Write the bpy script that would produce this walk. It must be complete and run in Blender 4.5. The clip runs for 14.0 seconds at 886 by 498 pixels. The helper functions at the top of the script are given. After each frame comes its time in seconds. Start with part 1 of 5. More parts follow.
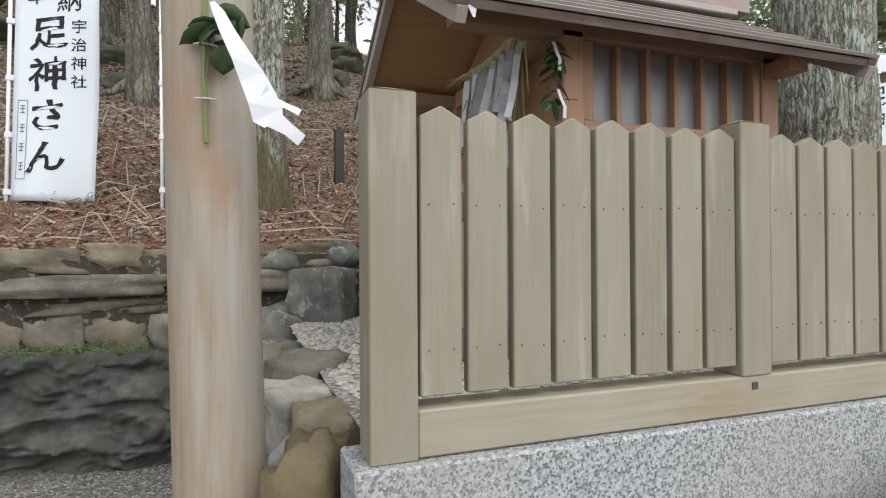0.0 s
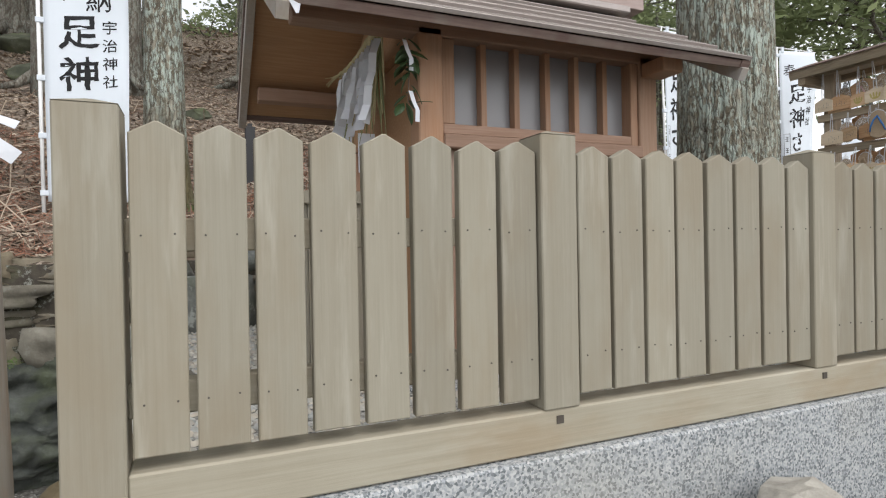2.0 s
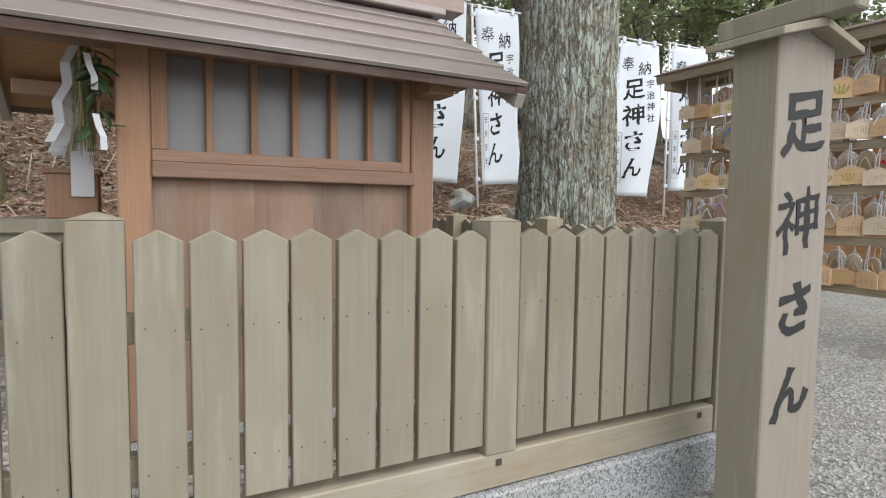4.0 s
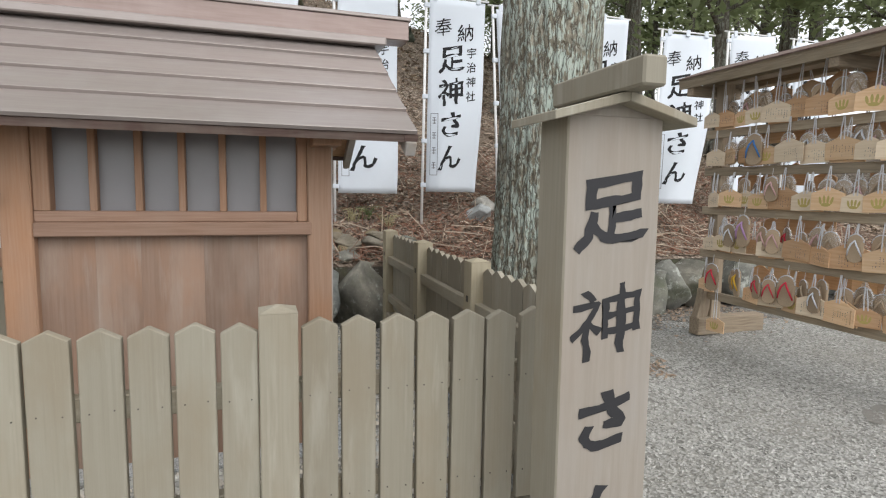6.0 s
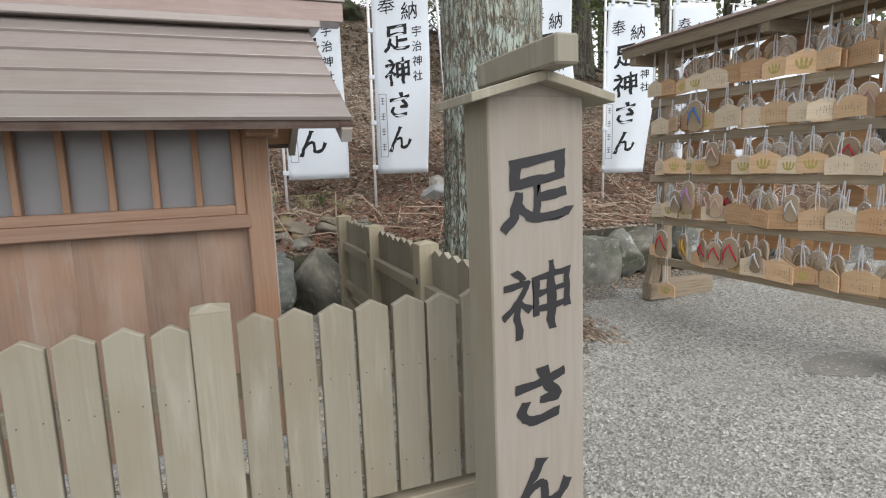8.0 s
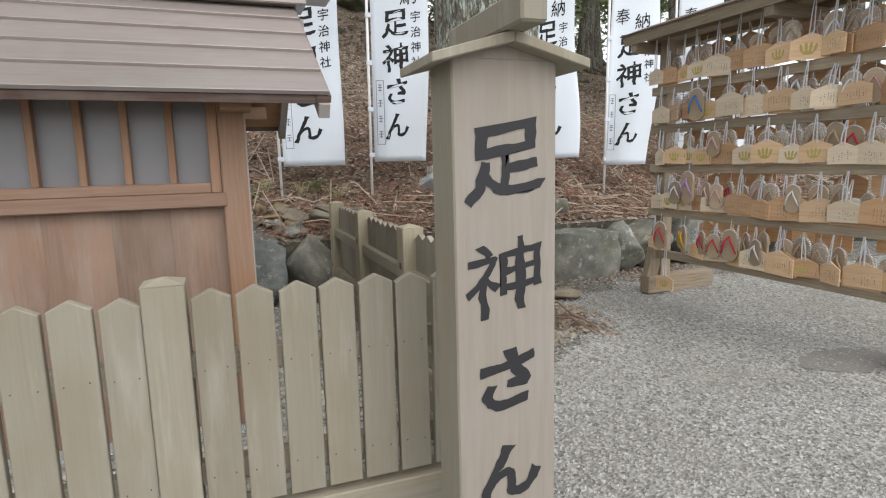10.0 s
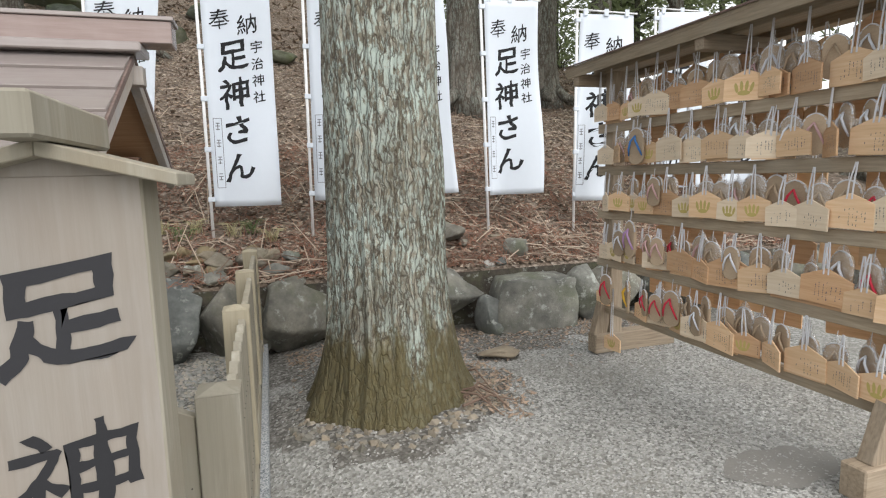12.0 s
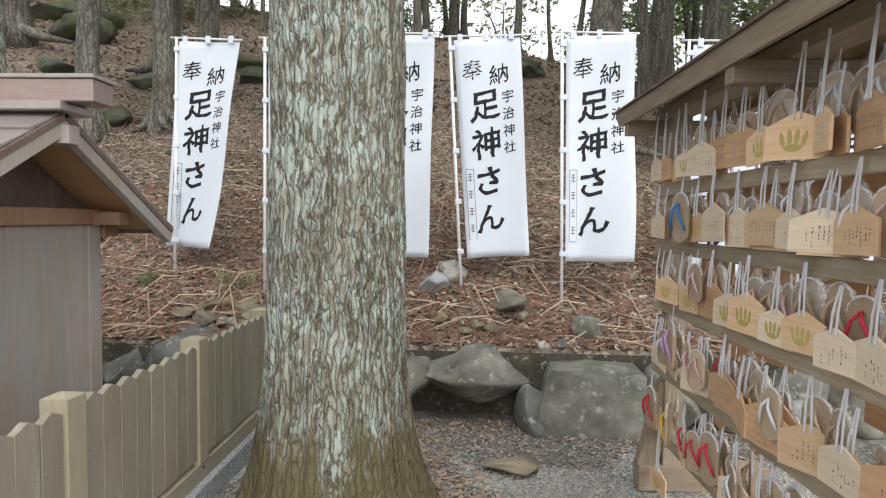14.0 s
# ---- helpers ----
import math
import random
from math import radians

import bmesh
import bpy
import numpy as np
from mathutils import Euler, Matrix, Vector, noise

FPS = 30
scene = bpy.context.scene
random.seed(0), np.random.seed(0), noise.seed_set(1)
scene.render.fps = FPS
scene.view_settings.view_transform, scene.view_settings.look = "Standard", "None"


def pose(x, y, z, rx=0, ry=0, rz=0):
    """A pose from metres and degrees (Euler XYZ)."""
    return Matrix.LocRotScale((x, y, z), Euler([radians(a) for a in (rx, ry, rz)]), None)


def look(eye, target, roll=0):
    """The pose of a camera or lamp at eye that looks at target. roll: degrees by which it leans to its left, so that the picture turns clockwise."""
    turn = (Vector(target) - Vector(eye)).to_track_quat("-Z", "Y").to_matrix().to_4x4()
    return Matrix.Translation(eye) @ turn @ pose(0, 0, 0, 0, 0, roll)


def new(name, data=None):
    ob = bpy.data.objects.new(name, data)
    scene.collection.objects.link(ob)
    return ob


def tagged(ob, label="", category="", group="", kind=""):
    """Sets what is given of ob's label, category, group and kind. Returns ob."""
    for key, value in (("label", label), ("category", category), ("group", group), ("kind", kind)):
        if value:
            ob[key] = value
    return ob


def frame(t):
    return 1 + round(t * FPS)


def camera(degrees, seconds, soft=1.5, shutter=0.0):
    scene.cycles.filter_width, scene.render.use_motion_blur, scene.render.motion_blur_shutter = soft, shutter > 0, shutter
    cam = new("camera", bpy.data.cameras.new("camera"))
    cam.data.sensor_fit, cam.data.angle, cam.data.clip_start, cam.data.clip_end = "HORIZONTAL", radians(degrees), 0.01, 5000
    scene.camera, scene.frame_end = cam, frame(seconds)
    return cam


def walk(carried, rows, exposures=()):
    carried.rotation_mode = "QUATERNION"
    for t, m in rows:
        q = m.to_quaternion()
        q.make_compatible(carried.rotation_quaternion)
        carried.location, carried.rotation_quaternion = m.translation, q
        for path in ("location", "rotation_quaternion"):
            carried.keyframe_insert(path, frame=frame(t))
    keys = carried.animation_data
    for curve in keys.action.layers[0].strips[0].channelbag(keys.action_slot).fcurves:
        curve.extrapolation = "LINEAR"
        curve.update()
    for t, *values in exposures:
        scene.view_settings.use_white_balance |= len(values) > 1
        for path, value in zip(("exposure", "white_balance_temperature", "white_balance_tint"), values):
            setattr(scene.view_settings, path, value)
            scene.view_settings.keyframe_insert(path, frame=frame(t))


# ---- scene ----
cam = camera(75.8, 14.0, soft=1.15)
PATH = [
    (0, (0.207, 0.261, 0.454), (0.878, 2.145, 0.464), -0.4),
    (0.5, (0.17, 0.226, 0.454), (0.867, 2.101, 0.463), -0.1),
    (1, (0.225, 0.141, 0.458), (0.958, 2.002, 0.459), -0.5),
    (1.5, (0.374, 0.157, 0.435), (1.14, 2.005, 0.426), -1.1),
    (2, (0.645, 0.24, 0.524), (1.433, 2.078, 0.505), -1.1),
    (2.5, (0.831, 0.19, 0.612), (1.669, 2.006, 0.577), -0.1),
    (3, (1.003, 0.074, 0.686), (1.875, 1.871, 0.595), 0.4),
    (3.5, (1.258, 0.106, 0.685), (2.18, 1.874, 0.528), 0.6),
    (4, (1.463, 0.088, 0.793), (2.401, 1.848, 0.653), 0.8),
    (6.3, (2.324, -0.15, 1.113), (2.857, 1.766, 0.898), 1.75),
    (6.5, (2.345, -0.154, 1.137), (2.837, 1.774, 0.927), 2.38),
    (7, (2.328, -0.115, 1.155), (2.841, 1.812, 0.997), 3.73),
    (7.5, (2.316, -0.118, 1.15), (2.938, 1.777, 0.996), 1.9),
    (8, (2.342, -0.159, 1.097), (3.059, 1.686, 0.81), -2.06),
    (10.5, (2.559, -0.129, 1.035), (3.244, 1.726, 0.733), -1.1),
    (11, (2.756, -0.145, 1.048), (3.423, 1.719, 0.766), -1.2),
    (11.5, (2.958, -0.14, 1.203), (3.587, 1.738, 0.929), -1.1),
    (12, (3.34, 0.007, 1.235), (3.917, 1.905, 0.978), -1.4),
    (12.5, (3.66, 0.094, 1.238), (4.078, 2.037, 1.016), -1.7),
    (13, (3.943, 0.176, 1.312), (4.115, 2.159, 1.118), -1.4),
    (13.5, (4.207, 0.389, 1.346), (4.161, 2.382, 1.19), -0.5),
    (14, (4.529, 0.46, 1.357), (4.445, 2.455, 1.252), 0.8),
]
walk(cam, [(t, look(eye, target, roll)) for t, eye, target, roll in PATH],
     exposures=((0.0, -0.12), (4.0, -0.03), (8.0, -0.03), (11.0, -0.05), (12.5, 0.11), (14.0, 0.08)))


# ---- world, sun ----
world = bpy.data.worlds.new("sky")
scene.world = world
world.use_nodes = True
wn = world.node_tree
sky = wn.nodes.new("ShaderNodeTexSky")
sky.sky_type, sky.sun_disc = "NISHITA", False
sky.sun_elevation, sky.sun_rotation = radians(54), radians(160)
sky.air_density, sky.dust_density, sky.ozone_density = 1.0, 2.0, 1.0
haze = wn.nodes.new("ShaderNodeHueSaturation")
haze.inputs["Saturation"].default_value, haze.inputs["Value"].default_value = 0.13, 2.05
wn.links.new(sky.outputs[0], haze.inputs["Color"])
wn.links.new(haze.outputs[0], wn.nodes["Background"].inputs[0])
wn.nodes["Background"].inputs[1].default_value = 0.15
sun = new("sun", bpy.data.lights.new("sun", "SUN"))
sun.data.energy, sun.data.angle, sun.data.color = 0.6, radians(60), (1.0, 0.94, 0.86)
sun.matrix_world = look((1.9, -5.1, 7.4), (0, 0, 0))

# ---- materials ----
def mat_new(name, rough=0.8, metal=0.0):
    m = bpy.data.materials.new(name)
    m.use_nodes = True
    n = m.node_tree
    b = n.nodes["Principled BSDF"]
    b.inputs["Roughness"].default_value = rough
    b.inputs["Metallic"].default_value = metal
    return m, n, b


def noise_node(n, coord, scale, detail=5.0, stretch=(1, 1, 1), rough=0.55):
    mp = n.nodes.new("ShaderNodeMapping")
    mp.inputs["Scale"].default_value = stretch
    n.links.new(coord, mp.inputs[0])
    t = n.nodes.new("ShaderNodeTexNoise")
    t.inputs["Scale"].default_value, t.inputs["Detail"].default_value, t.inputs["Roughness"].default_value = scale, detail, rough
    n.links.new(mp.outputs[0], t.inputs["Vector"])
    return t.outputs["Fac"]


def ramp(n, fac, stops):
    r = n.nodes.new("ShaderNodeValToRGB")
    e = r.color_ramp.elements
    while len(e) < len(stops):
        e.new(0.5)
    for k, (p, c) in enumerate(stops):
        e[k].position, e[k].color = p, (*c, 1)
    n.links.new(fac, r.inputs[0])
    return r.outputs[0]


def mix(n, fac, a, b, how="MIX"):
    x = n.nodes.new("ShaderNodeMix")
    x.data_type, x.blend_type = "RGBA", how
    for v, k in ((fac, 0), (a, 6), (b, 7)):
        if isinstance(v, (int, float)):
            x.inputs[k].default_value = v
        elif isinstance(v, tuple):
            x.inputs[k].default_value = (*v, 1)
        else:
            n.links.new(v, x.inputs[k])
    return x.outputs[2]


def bump(n, b, height, strength=0.3, dist=0.01):
    u = n.nodes.new("ShaderNodeBump")
    u.inputs["Strength"].default_value, u.inputs["Distance"].default_value = strength, dist
    n.links.new(height, u.inputs["Height"])
    n.links.new(u.outputs[0], b.inputs["Normal"])


def coords(n, kind="Object"):
    return n.nodes.new("ShaderNodeTexCoord").outputs[kind]


def rnd(n, island=False):
    if island:
        return n.nodes.new("ShaderNodeNewGeometry").outputs["Random Per Island"]
    return n.nodes.new("ShaderNodeObjectInfo").outputs["Random"]


def shifted(n, c, island=False):
    """Coordinates moved by a random amount, so that alike pieces differ."""
    v = n.nodes.new("ShaderNodeVectorMath")
    v.operation = "MULTIPLY_ADD"
    cb = n.nodes.new("ShaderNodeCombineXYZ")
    for k in range(3):
        n.links.new(rnd(n, island), cb.inputs[k])
    v.inputs[1].default_value = (37.0, 53.0, 71.0)
    n.links.new(cb.outputs[0], v.inputs[0])
    n.links.new(c, v.inputs[2])
    return v.outputs[0]


def wood(name, dark, mid, light, stretch=(14, 14, 0.9), stain=(0.3, 0.29, 0.25), amount=0.35, rough=0.75, vary=0.18, island=False, blotch=None, streak=None):
    """Grain along one axis, a soft stain, and where given a broad blotch and fine pale streaks (colour, amount)."""
    m, n, b = mat_new(name, rough)
    c = shifted(n, coords(n), island)
    g = noise_node(n, c, 6.0, 7.0, stretch, 0.62)
    col = ramp(n, g, [(0.3, dark), (0.5, mid), (0.72, light)])
    s = noise_node(n, c, 3.0, 4.0, (2.2, 2.2, 0.7))
    sf = ramp(n, s, [(0.45, (0, 0, 0)), (0.75, (amount,) * 3)])
    col = mix(n, sf, col, stain)
    if blotch:
        bf = ramp(n, noise_node(n, c, 2.6, 5.0, tuple(1.0 if v < 2 else 2.4 for v in stretch), 0.6), [(0.47, (0, 0, 0)), (0.68, (blotch[1],) * 3)])
        col = mix(n, bf, col, blotch[0])
    if streak:
        kf = ramp(n, noise_node(n, c, 4.2, 5.0, tuple(0.5 if v < 2 else 4.5 for v in stretch), 0.6), [(0.55, (0, 0, 0)), (0.7, (streak[1],) * 3)])
        col = mix(n, kf, col, streak[0])
    hv = n.nodes.new("ShaderNodeHueSaturation")
    mr = n.nodes.new("ShaderNodeMapRange")
    mr.inputs[3].default_value, mr.inputs[4].default_value = 1 - vary, 1 + vary
    n.links.new(rnd(n, island), mr.inputs[0])
    n.links.new(mr.outputs[0], hv.inputs["Value"])
    n.links.new(col, hv.inputs["Color"])
    n.links.new(hv.outputs[0], b.inputs["Base Color"])
    bump(n, b, g, 0.25, 0.003)
    return m


def rocky(name, a, b_, c_, scale=5.0, moss=0.0, rough=0.9, island=False, depth=0.02, lichen=0.5):
    m, n, b = mat_new(name, rough)
    c = shifted(n, coords(n), island)
    f = noise_node(n, c, scale, 9.0, rough=0.65)
    col = ramp(n, f, [(0.3, a), (0.52, b_), (0.75, c_)])
    tint = mix(n, rnd(n, island), (0.72, 0.78, 0.82), (1.2, 1.08, 0.92))
    col = mix(n, 0.75, col, tint, "MULTIPLY")
    if moss:
        mf = ramp(n, noise_node(n, c, scale * 0.8, 6.0), [(0.5, (0, 0, 0)), (0.68, (moss,) * 3)])
        col = mix(n, mf, col, (0.09, 0.11, 0.04))
        sp = ramp(n, noise_node(n, c, scale * 2.2, 8.0, rough=0.7), [(0.56, (0, 0, 0)), (0.64, (lichen,) * 3)])
        col = mix(n, sp, col, (0.4, 0.42, 0.38))
    n.links.new(col, b.inputs["Base Color"])
    bump(n, b, noise_node(n, c, scale * 3, 10.0, rough=0.7), 0.6, depth)
    return m


FENCE = wood("fence_wood", (0.238, 0.216, 0.166), (0.26, 0.237, 0.184), (0.28, 0.257, 0.203), stretch=(20, 20, 0.5), stain=(0.285, 0.268, 0.213), amount=0.6, vary=0.1, blotch=((0.235, 0.195, 0.135), 0.6), streak=((0.39, 0.37, 0.31), 0.5))
SIGNW = wood("sign_wood", (0.255, 0.222, 0.186), (0.28, 0.248, 0.21), (0.306, 0.274, 0.236), stretch=(10, 10, 0.5), stain=(0.3, 0.284, 0.262), amount=0.6, vary=0.05, blotch=((0.29, 0.24, 0.2), 0.4), streak=((0.37, 0.345, 0.32), 0.35))
SHRINE = wood("shrine_cedar", (0.27, 0.155, 0.095), (0.32, 0.19, 0.12), (0.365, 0.23, 0.155), stretch=(18, 18, 0.7), stain=(0.33, 0.24, 0.18), amount=0.5, vary=0.1, blotch=((0.36, 0.185, 0.095), 0.5))
# cedar under roof and porch, the bounced light put into its brighter orange
BOUNCED_CEDAR = wood("bounce_lit_cedar", (0.4, 0.225, 0.115), (0.46, 0.27, 0.145), (0.51, 0.32, 0.185), stretch=(0.8, 16, 16), stain=(0.4, 0.26, 0.16), amount=0.5, vary=0.08)
SHRINE_GREY = wood("weathered_cedar_wall", (0.33, 0.285, 0.245), (0.37, 0.325, 0.285), (0.41, 0.365, 0.325), stretch=(14, 14, 0.4), stain=(0.34, 0.345, 0.35), amount=0.8, vary=0.07, blotch=((0.33, 0.26, 0.17), 0.5))
ROOFW = wood("roof_board", (0.285, 0.245, 0.228), (0.308, 0.268, 0.25), (0.332, 0.292, 0.272), stretch=(0.8, 10, 10), stain=(0.36, 0.335, 0.32), amount=0.35, rough=0.27, vary=0.05)
ROOFW.node_tree.nodes["Principled BSDF"].inputs["Metallic"].default_value = 0.25
RIDGEW = wood("ridge_cladding", (0.24, 0.177, 0.155), (0.268, 0.2, 0.178), (0.298, 0.228, 0.206), stretch=(0.8, 10, 10), stain=(0.36, 0.3, 0.28), amount=0.3, rough=0.27, vary=0.05)
RIDGEW.node_tree.nodes["Principled BSDF"].inputs["Metallic"].default_value = 0.25
ROOF_DARK = wood("roof_edge_wood", (0.1, 0.06, 0.05), (0.15, 0.1, 0.085), (0.2, 0.14, 0.12), stretch=(0.8, 14, 14))
RACKW = wood("rack_wood", (0.24, 0.19, 0.13), (0.32, 0.26, 0.185), (0.4, 0.33, 0.24), stretch=(14, 0.9, 14), stain=(0.28, 0.25, 0.2), amount=0.5)
RACKV = wood("rack_post_wood", (0.2, 0.15, 0.1), (0.28, 0.22, 0.155), (0.36, 0.29, 0.21), stain=(0.28, 0.25, 0.2), amount=0.5)
EMAW = wood("plaque_wood", (0.62, 0.41, 0.23), (0.7, 0.48, 0.29), (0.75, 0.55, 0.36), stretch=(0.9, 14, 14), amount=0.1, vary=0.22)
TORIIW = wood("pillar_cypress", (0.27, 0.225, 0.17), (0.33, 0.285, 0.225), (0.385, 0.34, 0.275), stretch=(9, 9, 0.4), stain=(0.34, 0.345, 0.34), amount=0.95, vary=0.02, blotch=((0.33, 0.2, 0.125), 0.7), streak=((0.4, 0.39, 0.36), 0.45))
ROCK = rocky("grey_rock", (0.085, 0.088, 0.082), (0.175, 0.178, 0.163), (0.33, 0.33, 0.3), 5.0, moss=0.4, lichen=0.75)
WALLROCK = rocky("wall_stone", (0.115, 0.1, 0.076), (0.215, 0.19, 0.15), (0.35, 0.315, 0.255), 5.0, moss=0.18, lichen=0.2)
PALEROCK = rocky("pale_rock", (0.27, 0.265, 0.25), (0.43, 0.425, 0.405), (0.6, 0.595, 0.575), 9.0, depth=0.035)
PEBBLE = rocky("pebbles", (0.3, 0.29, 0.27), (0.45, 0.44, 0.41), (0.62, 0.61, 0.57), 8.0, island=True, depth=0.004)


def granite_material():
    m, n, b = mat_new("granite", 0.75)
    c = coords(n)
    v = n.nodes.new("ShaderNodeTexVoronoi")
    v.inputs["Scale"].default_value = 190
    n.links.new(c, v.inputs["Vector"])
    bw = n.nodes.new("ShaderNodeRGBToBW")
    n.links.new(v.outputs["Color"], bw.inputs[0])
    col = ramp(n, bw.outputs[0], [(0.2, (0.12, 0.135, 0.145)), (0.4, (0.28, 0.3, 0.315)), (0.62, (0.37, 0.385, 0.395)), (0.85, (0.47, 0.475, 0.475))])
    col = mix(n, ramp(n, noise_node(n, c, 2.5, 5.0), [(0.45, (0, 0, 0)), (0.8, (0.5,) * 3)]), col, (0.32, 0.31, 0.27))
    n.links.new(col, b.inputs["Base Color"])
    bump(n, b, noise_node(n, c, 70, 6.0), 0.5, 0.004)
    return m


def ground_material(name, cols, scale, big, bigcol, depth=0.01):
    m, n, b = mat_new(name, 0.95)
    c = coords(n)
    v = n.nodes.new("ShaderNodeTexVoronoi")
    v.inputs["Scale"].default_value = scale
    n.links.new(c, v.inputs["Vector"])
    bw = n.nodes.new("ShaderNodeRGBToBW")
    n.links.new(v.outputs["Color"], bw.inputs[0])
    col = ramp(n, bw.outputs[0], cols)
    col = mix(n, ramp(n, noise_node(n, c, big, 6.0), [(0.48, (0, 0, 0)), (0.7, (0.75,) * 3)]), col, bigcol)
    n.links.new(col, b.inputs["Base Color"])
    bump(n, b, v.outputs["Distance"], 0.8, depth)
    return m


GRANITE = granite_material()
GRAVEL = ground_material("gravel", [(0.15, (0.14, 0.137, 0.125)), (0.45, (0.26, 0.257, 0.237)), (0.7, (0.37, 0.367, 0.345)), (0.9, (0.5, 0.495, 0.47))], 72, 0.9, (0.24, 0.23, 0.2))
LITTER = ground_material("leaf_litter", [(0.15, (0.08, 0.06, 0.045)), (0.45, (0.16, 0.122, 0.092)), (0.7, (0.26, 0.205, 0.16)), (0.9, (0.38, 0.32, 0.265))], 30, 1.3, (0.11, 0.075, 0.05), 0.03)
# earthy gravel, darkened further so that tree shade sits in its colour
EARTH_SHADE_GRAVEL = ground_material("earthy_shaded_gravel", [(0.15, (0.08, 0.075, 0.065)), (0.45, (0.14, 0.133, 0.118)), (0.7, (0.21, 0.2, 0.18)), (0.9, (0.33, 0.32, 0.295))], 60, 1.2, (0.12, 0.11, 0.095))

def bark_material(name, a, b_, c_, lichen=0.5, base_moss=True, plate=17.0):
    """Furrowed bark: long plates with dark cracks between them, each plate its own tone, lichen in flecks."""
    m, n, b = mat_new(name, 0.95)
    c = coords(n)
    wob = n.nodes.new("ShaderNodeVectorMath")
    wob.operation = "MULTIPLY_ADD"
    nt = n.nodes.new("ShaderNodeTexNoise")
    nt.inputs["Scale"].default_value, nt.inputs["Detail"].default_value = 9.0, 4.0
    n.links.new(c, nt.inputs["Vector"])
    n.links.new(nt.outputs["Color"], wob.inputs[0])
    wob.inputs[1].default_value = (0.07, 0.07, 0.16)
    n.links.new(c, wob.inputs[2])

    def cells(scale, feature):
        mp = n.nodes.new("ShaderNodeMapping")
        mp.inputs["Scale"].default_value = (3.0, 3.0, 0.3)
        n.links.new(wob.outputs[0], mp.inputs[0])
        v = n.nodes.new("ShaderNodeTexVoronoi")
        v.feature = feature
        v.inputs["Scale"].default_value = scale
        n.links.new(mp.outputs[0], v.inputs["Vector"])
        return v

    tone = n.nodes.new("ShaderNodeRGBToBW")
    n.links.new(cells(plate, "F1").outputs["Color"], tone.inputs[0])
    col = ramp(n, tone.outputs[0], [(0.2, a), (0.5, b_), (0.8, c_)])
    fine = noise_node(n, c, 26.0, 8.0, (2.0, 2.0, 0.8), 0.7)
    col = mix(n, 0.6, col, ramp(n, fine, [(0.34, (0.25,) * 3), (0.66, (1.5,) * 3)]), "MULTIPLY")
    lf = ramp(n, noise_node(n, c, 22.0, 8.0, (1.5, 1.5, 0.6), 0.74), [(0.47, (0, 0, 0)), (0.53, (lichen,) * 3)])
    big = ramp(n, noise_node(n, c, 2.2, 4.0), [(0.34, (0.25,) * 3), (0.55, (1, 1, 1))])
    col = mix(n, mix(n, 1.0, lf, big, "MULTIPLY"), col, mix(n, fine, (0.25, 0.31, 0.27), (0.56, 0.63, 0.57)))
    crack = cells(plate, "DISTANCE_TO_EDGE").outputs["Distance"]
    col = mix(n, ramp(n, crack, [(0.0, (0.85,) * 3), (0.1, (0, 0, 0))]), col, (0.06, 0.046, 0.033))
    if base_moss:
        sp = n.nodes.new("ShaderNodeSeparateXYZ")
        n.links.new(c, sp.inputs[0])
        ad = n.nodes.new("ShaderNodeMath")
        ad.operation = "ADD"
        n.links.new(sp.outputs[2], ad.inputs[0])
        n.links.new(noise_node(n, c, 5.0, 7.0, (1.5, 1.5, 0.5)), ad.inputs[1])
        mf = ramp(n, ad.outputs[0], [(0.82, (0.92,) * 3), (1.12, (0, 0, 0))])
        col = mix(n, mf, col, mix(n, fine, (0.05, 0.042, 0.018), (0.16, 0.13, 0.055)))
    n.links.new(col, b.inputs["Base Color"])
    ht = mix(n, 0.35, ramp(n, crack, [(0.0, (0, 0, 0)), (0.16, (1, 1, 1))]), fine)
    bump(n, b, ht, 0.7, 0.014)
    return m


def plain(name, col, rough=0.7, grain=40.0, vary=0.15, island=False, metal=0.0, relief=0.15):
    m, n, b = mat_new(name, rough, metal)
    c = coords(n)
    f = noise_node(n, c, grain, 5.0)
    g = noise_node(n, c, grain / 12, 3.0)
    lo, hi = tuple(v * (1 - vary) for v in col), tuple(min(1, v * (1 + vary)) for v in col)
    cc = mix(n, g, mix(n, f, lo, hi), mix(n, rnd(n, island), lo, hi))
    n.links.new(cc, b.inputs["Base Color"])
    bump(n, b, f, relief, 0.002)
    return m


CEDAR_BARK = bark_material("cedar_bark", (0.13, 0.113, 0.08), (0.195, 0.178, 0.133), (0.28, 0.26, 0.205), 0.9, True, 14.0)
FOREST_BARK = bark_material("forest_bark", (0.08, 0.068, 0.054), (0.12, 0.103, 0.083), (0.18, 0.157, 0.13), 0.3, False, 4.0)
CLOTH = plain("banner_cloth", (0.68, 0.73, 0.79), 0.9, 300, 0.04)
SIGN_INK = plain("brushed_ink", (0.02, 0.02, 0.023), 0.75, 60, 0.3)
INK = plain("black_ink", (0.008, 0.008, 0.01), 0.8, 60, 0.3)
FAINT = plain("grey_ink", (0.12, 0.12, 0.13), 0.7, 60, 0.2)
WHITE_POLE = plain("white_plastic", (0.8, 0.8, 0.8), 0.4, 60, 0.05)
PAPER = plain("white_paper", (0.68, 0.7, 0.75), 0.9, 120, 0.04)
GLASS_PAPER = plain("window_paper", (0.255, 0.25, 0.262), 0.3, 8, 0.16)
BLACK_METAL = plain("black_metal", (0.02, 0.02, 0.022), 0.5, 40, 0.3)
NAIL_HOLE = plain("dark_nail_and_hole", (0.06, 0.05, 0.04), 0.6, 40, 0.2)
STRAW = plain("straw", (0.44, 0.38, 0.22), 0.9, 90, 0.3, True)
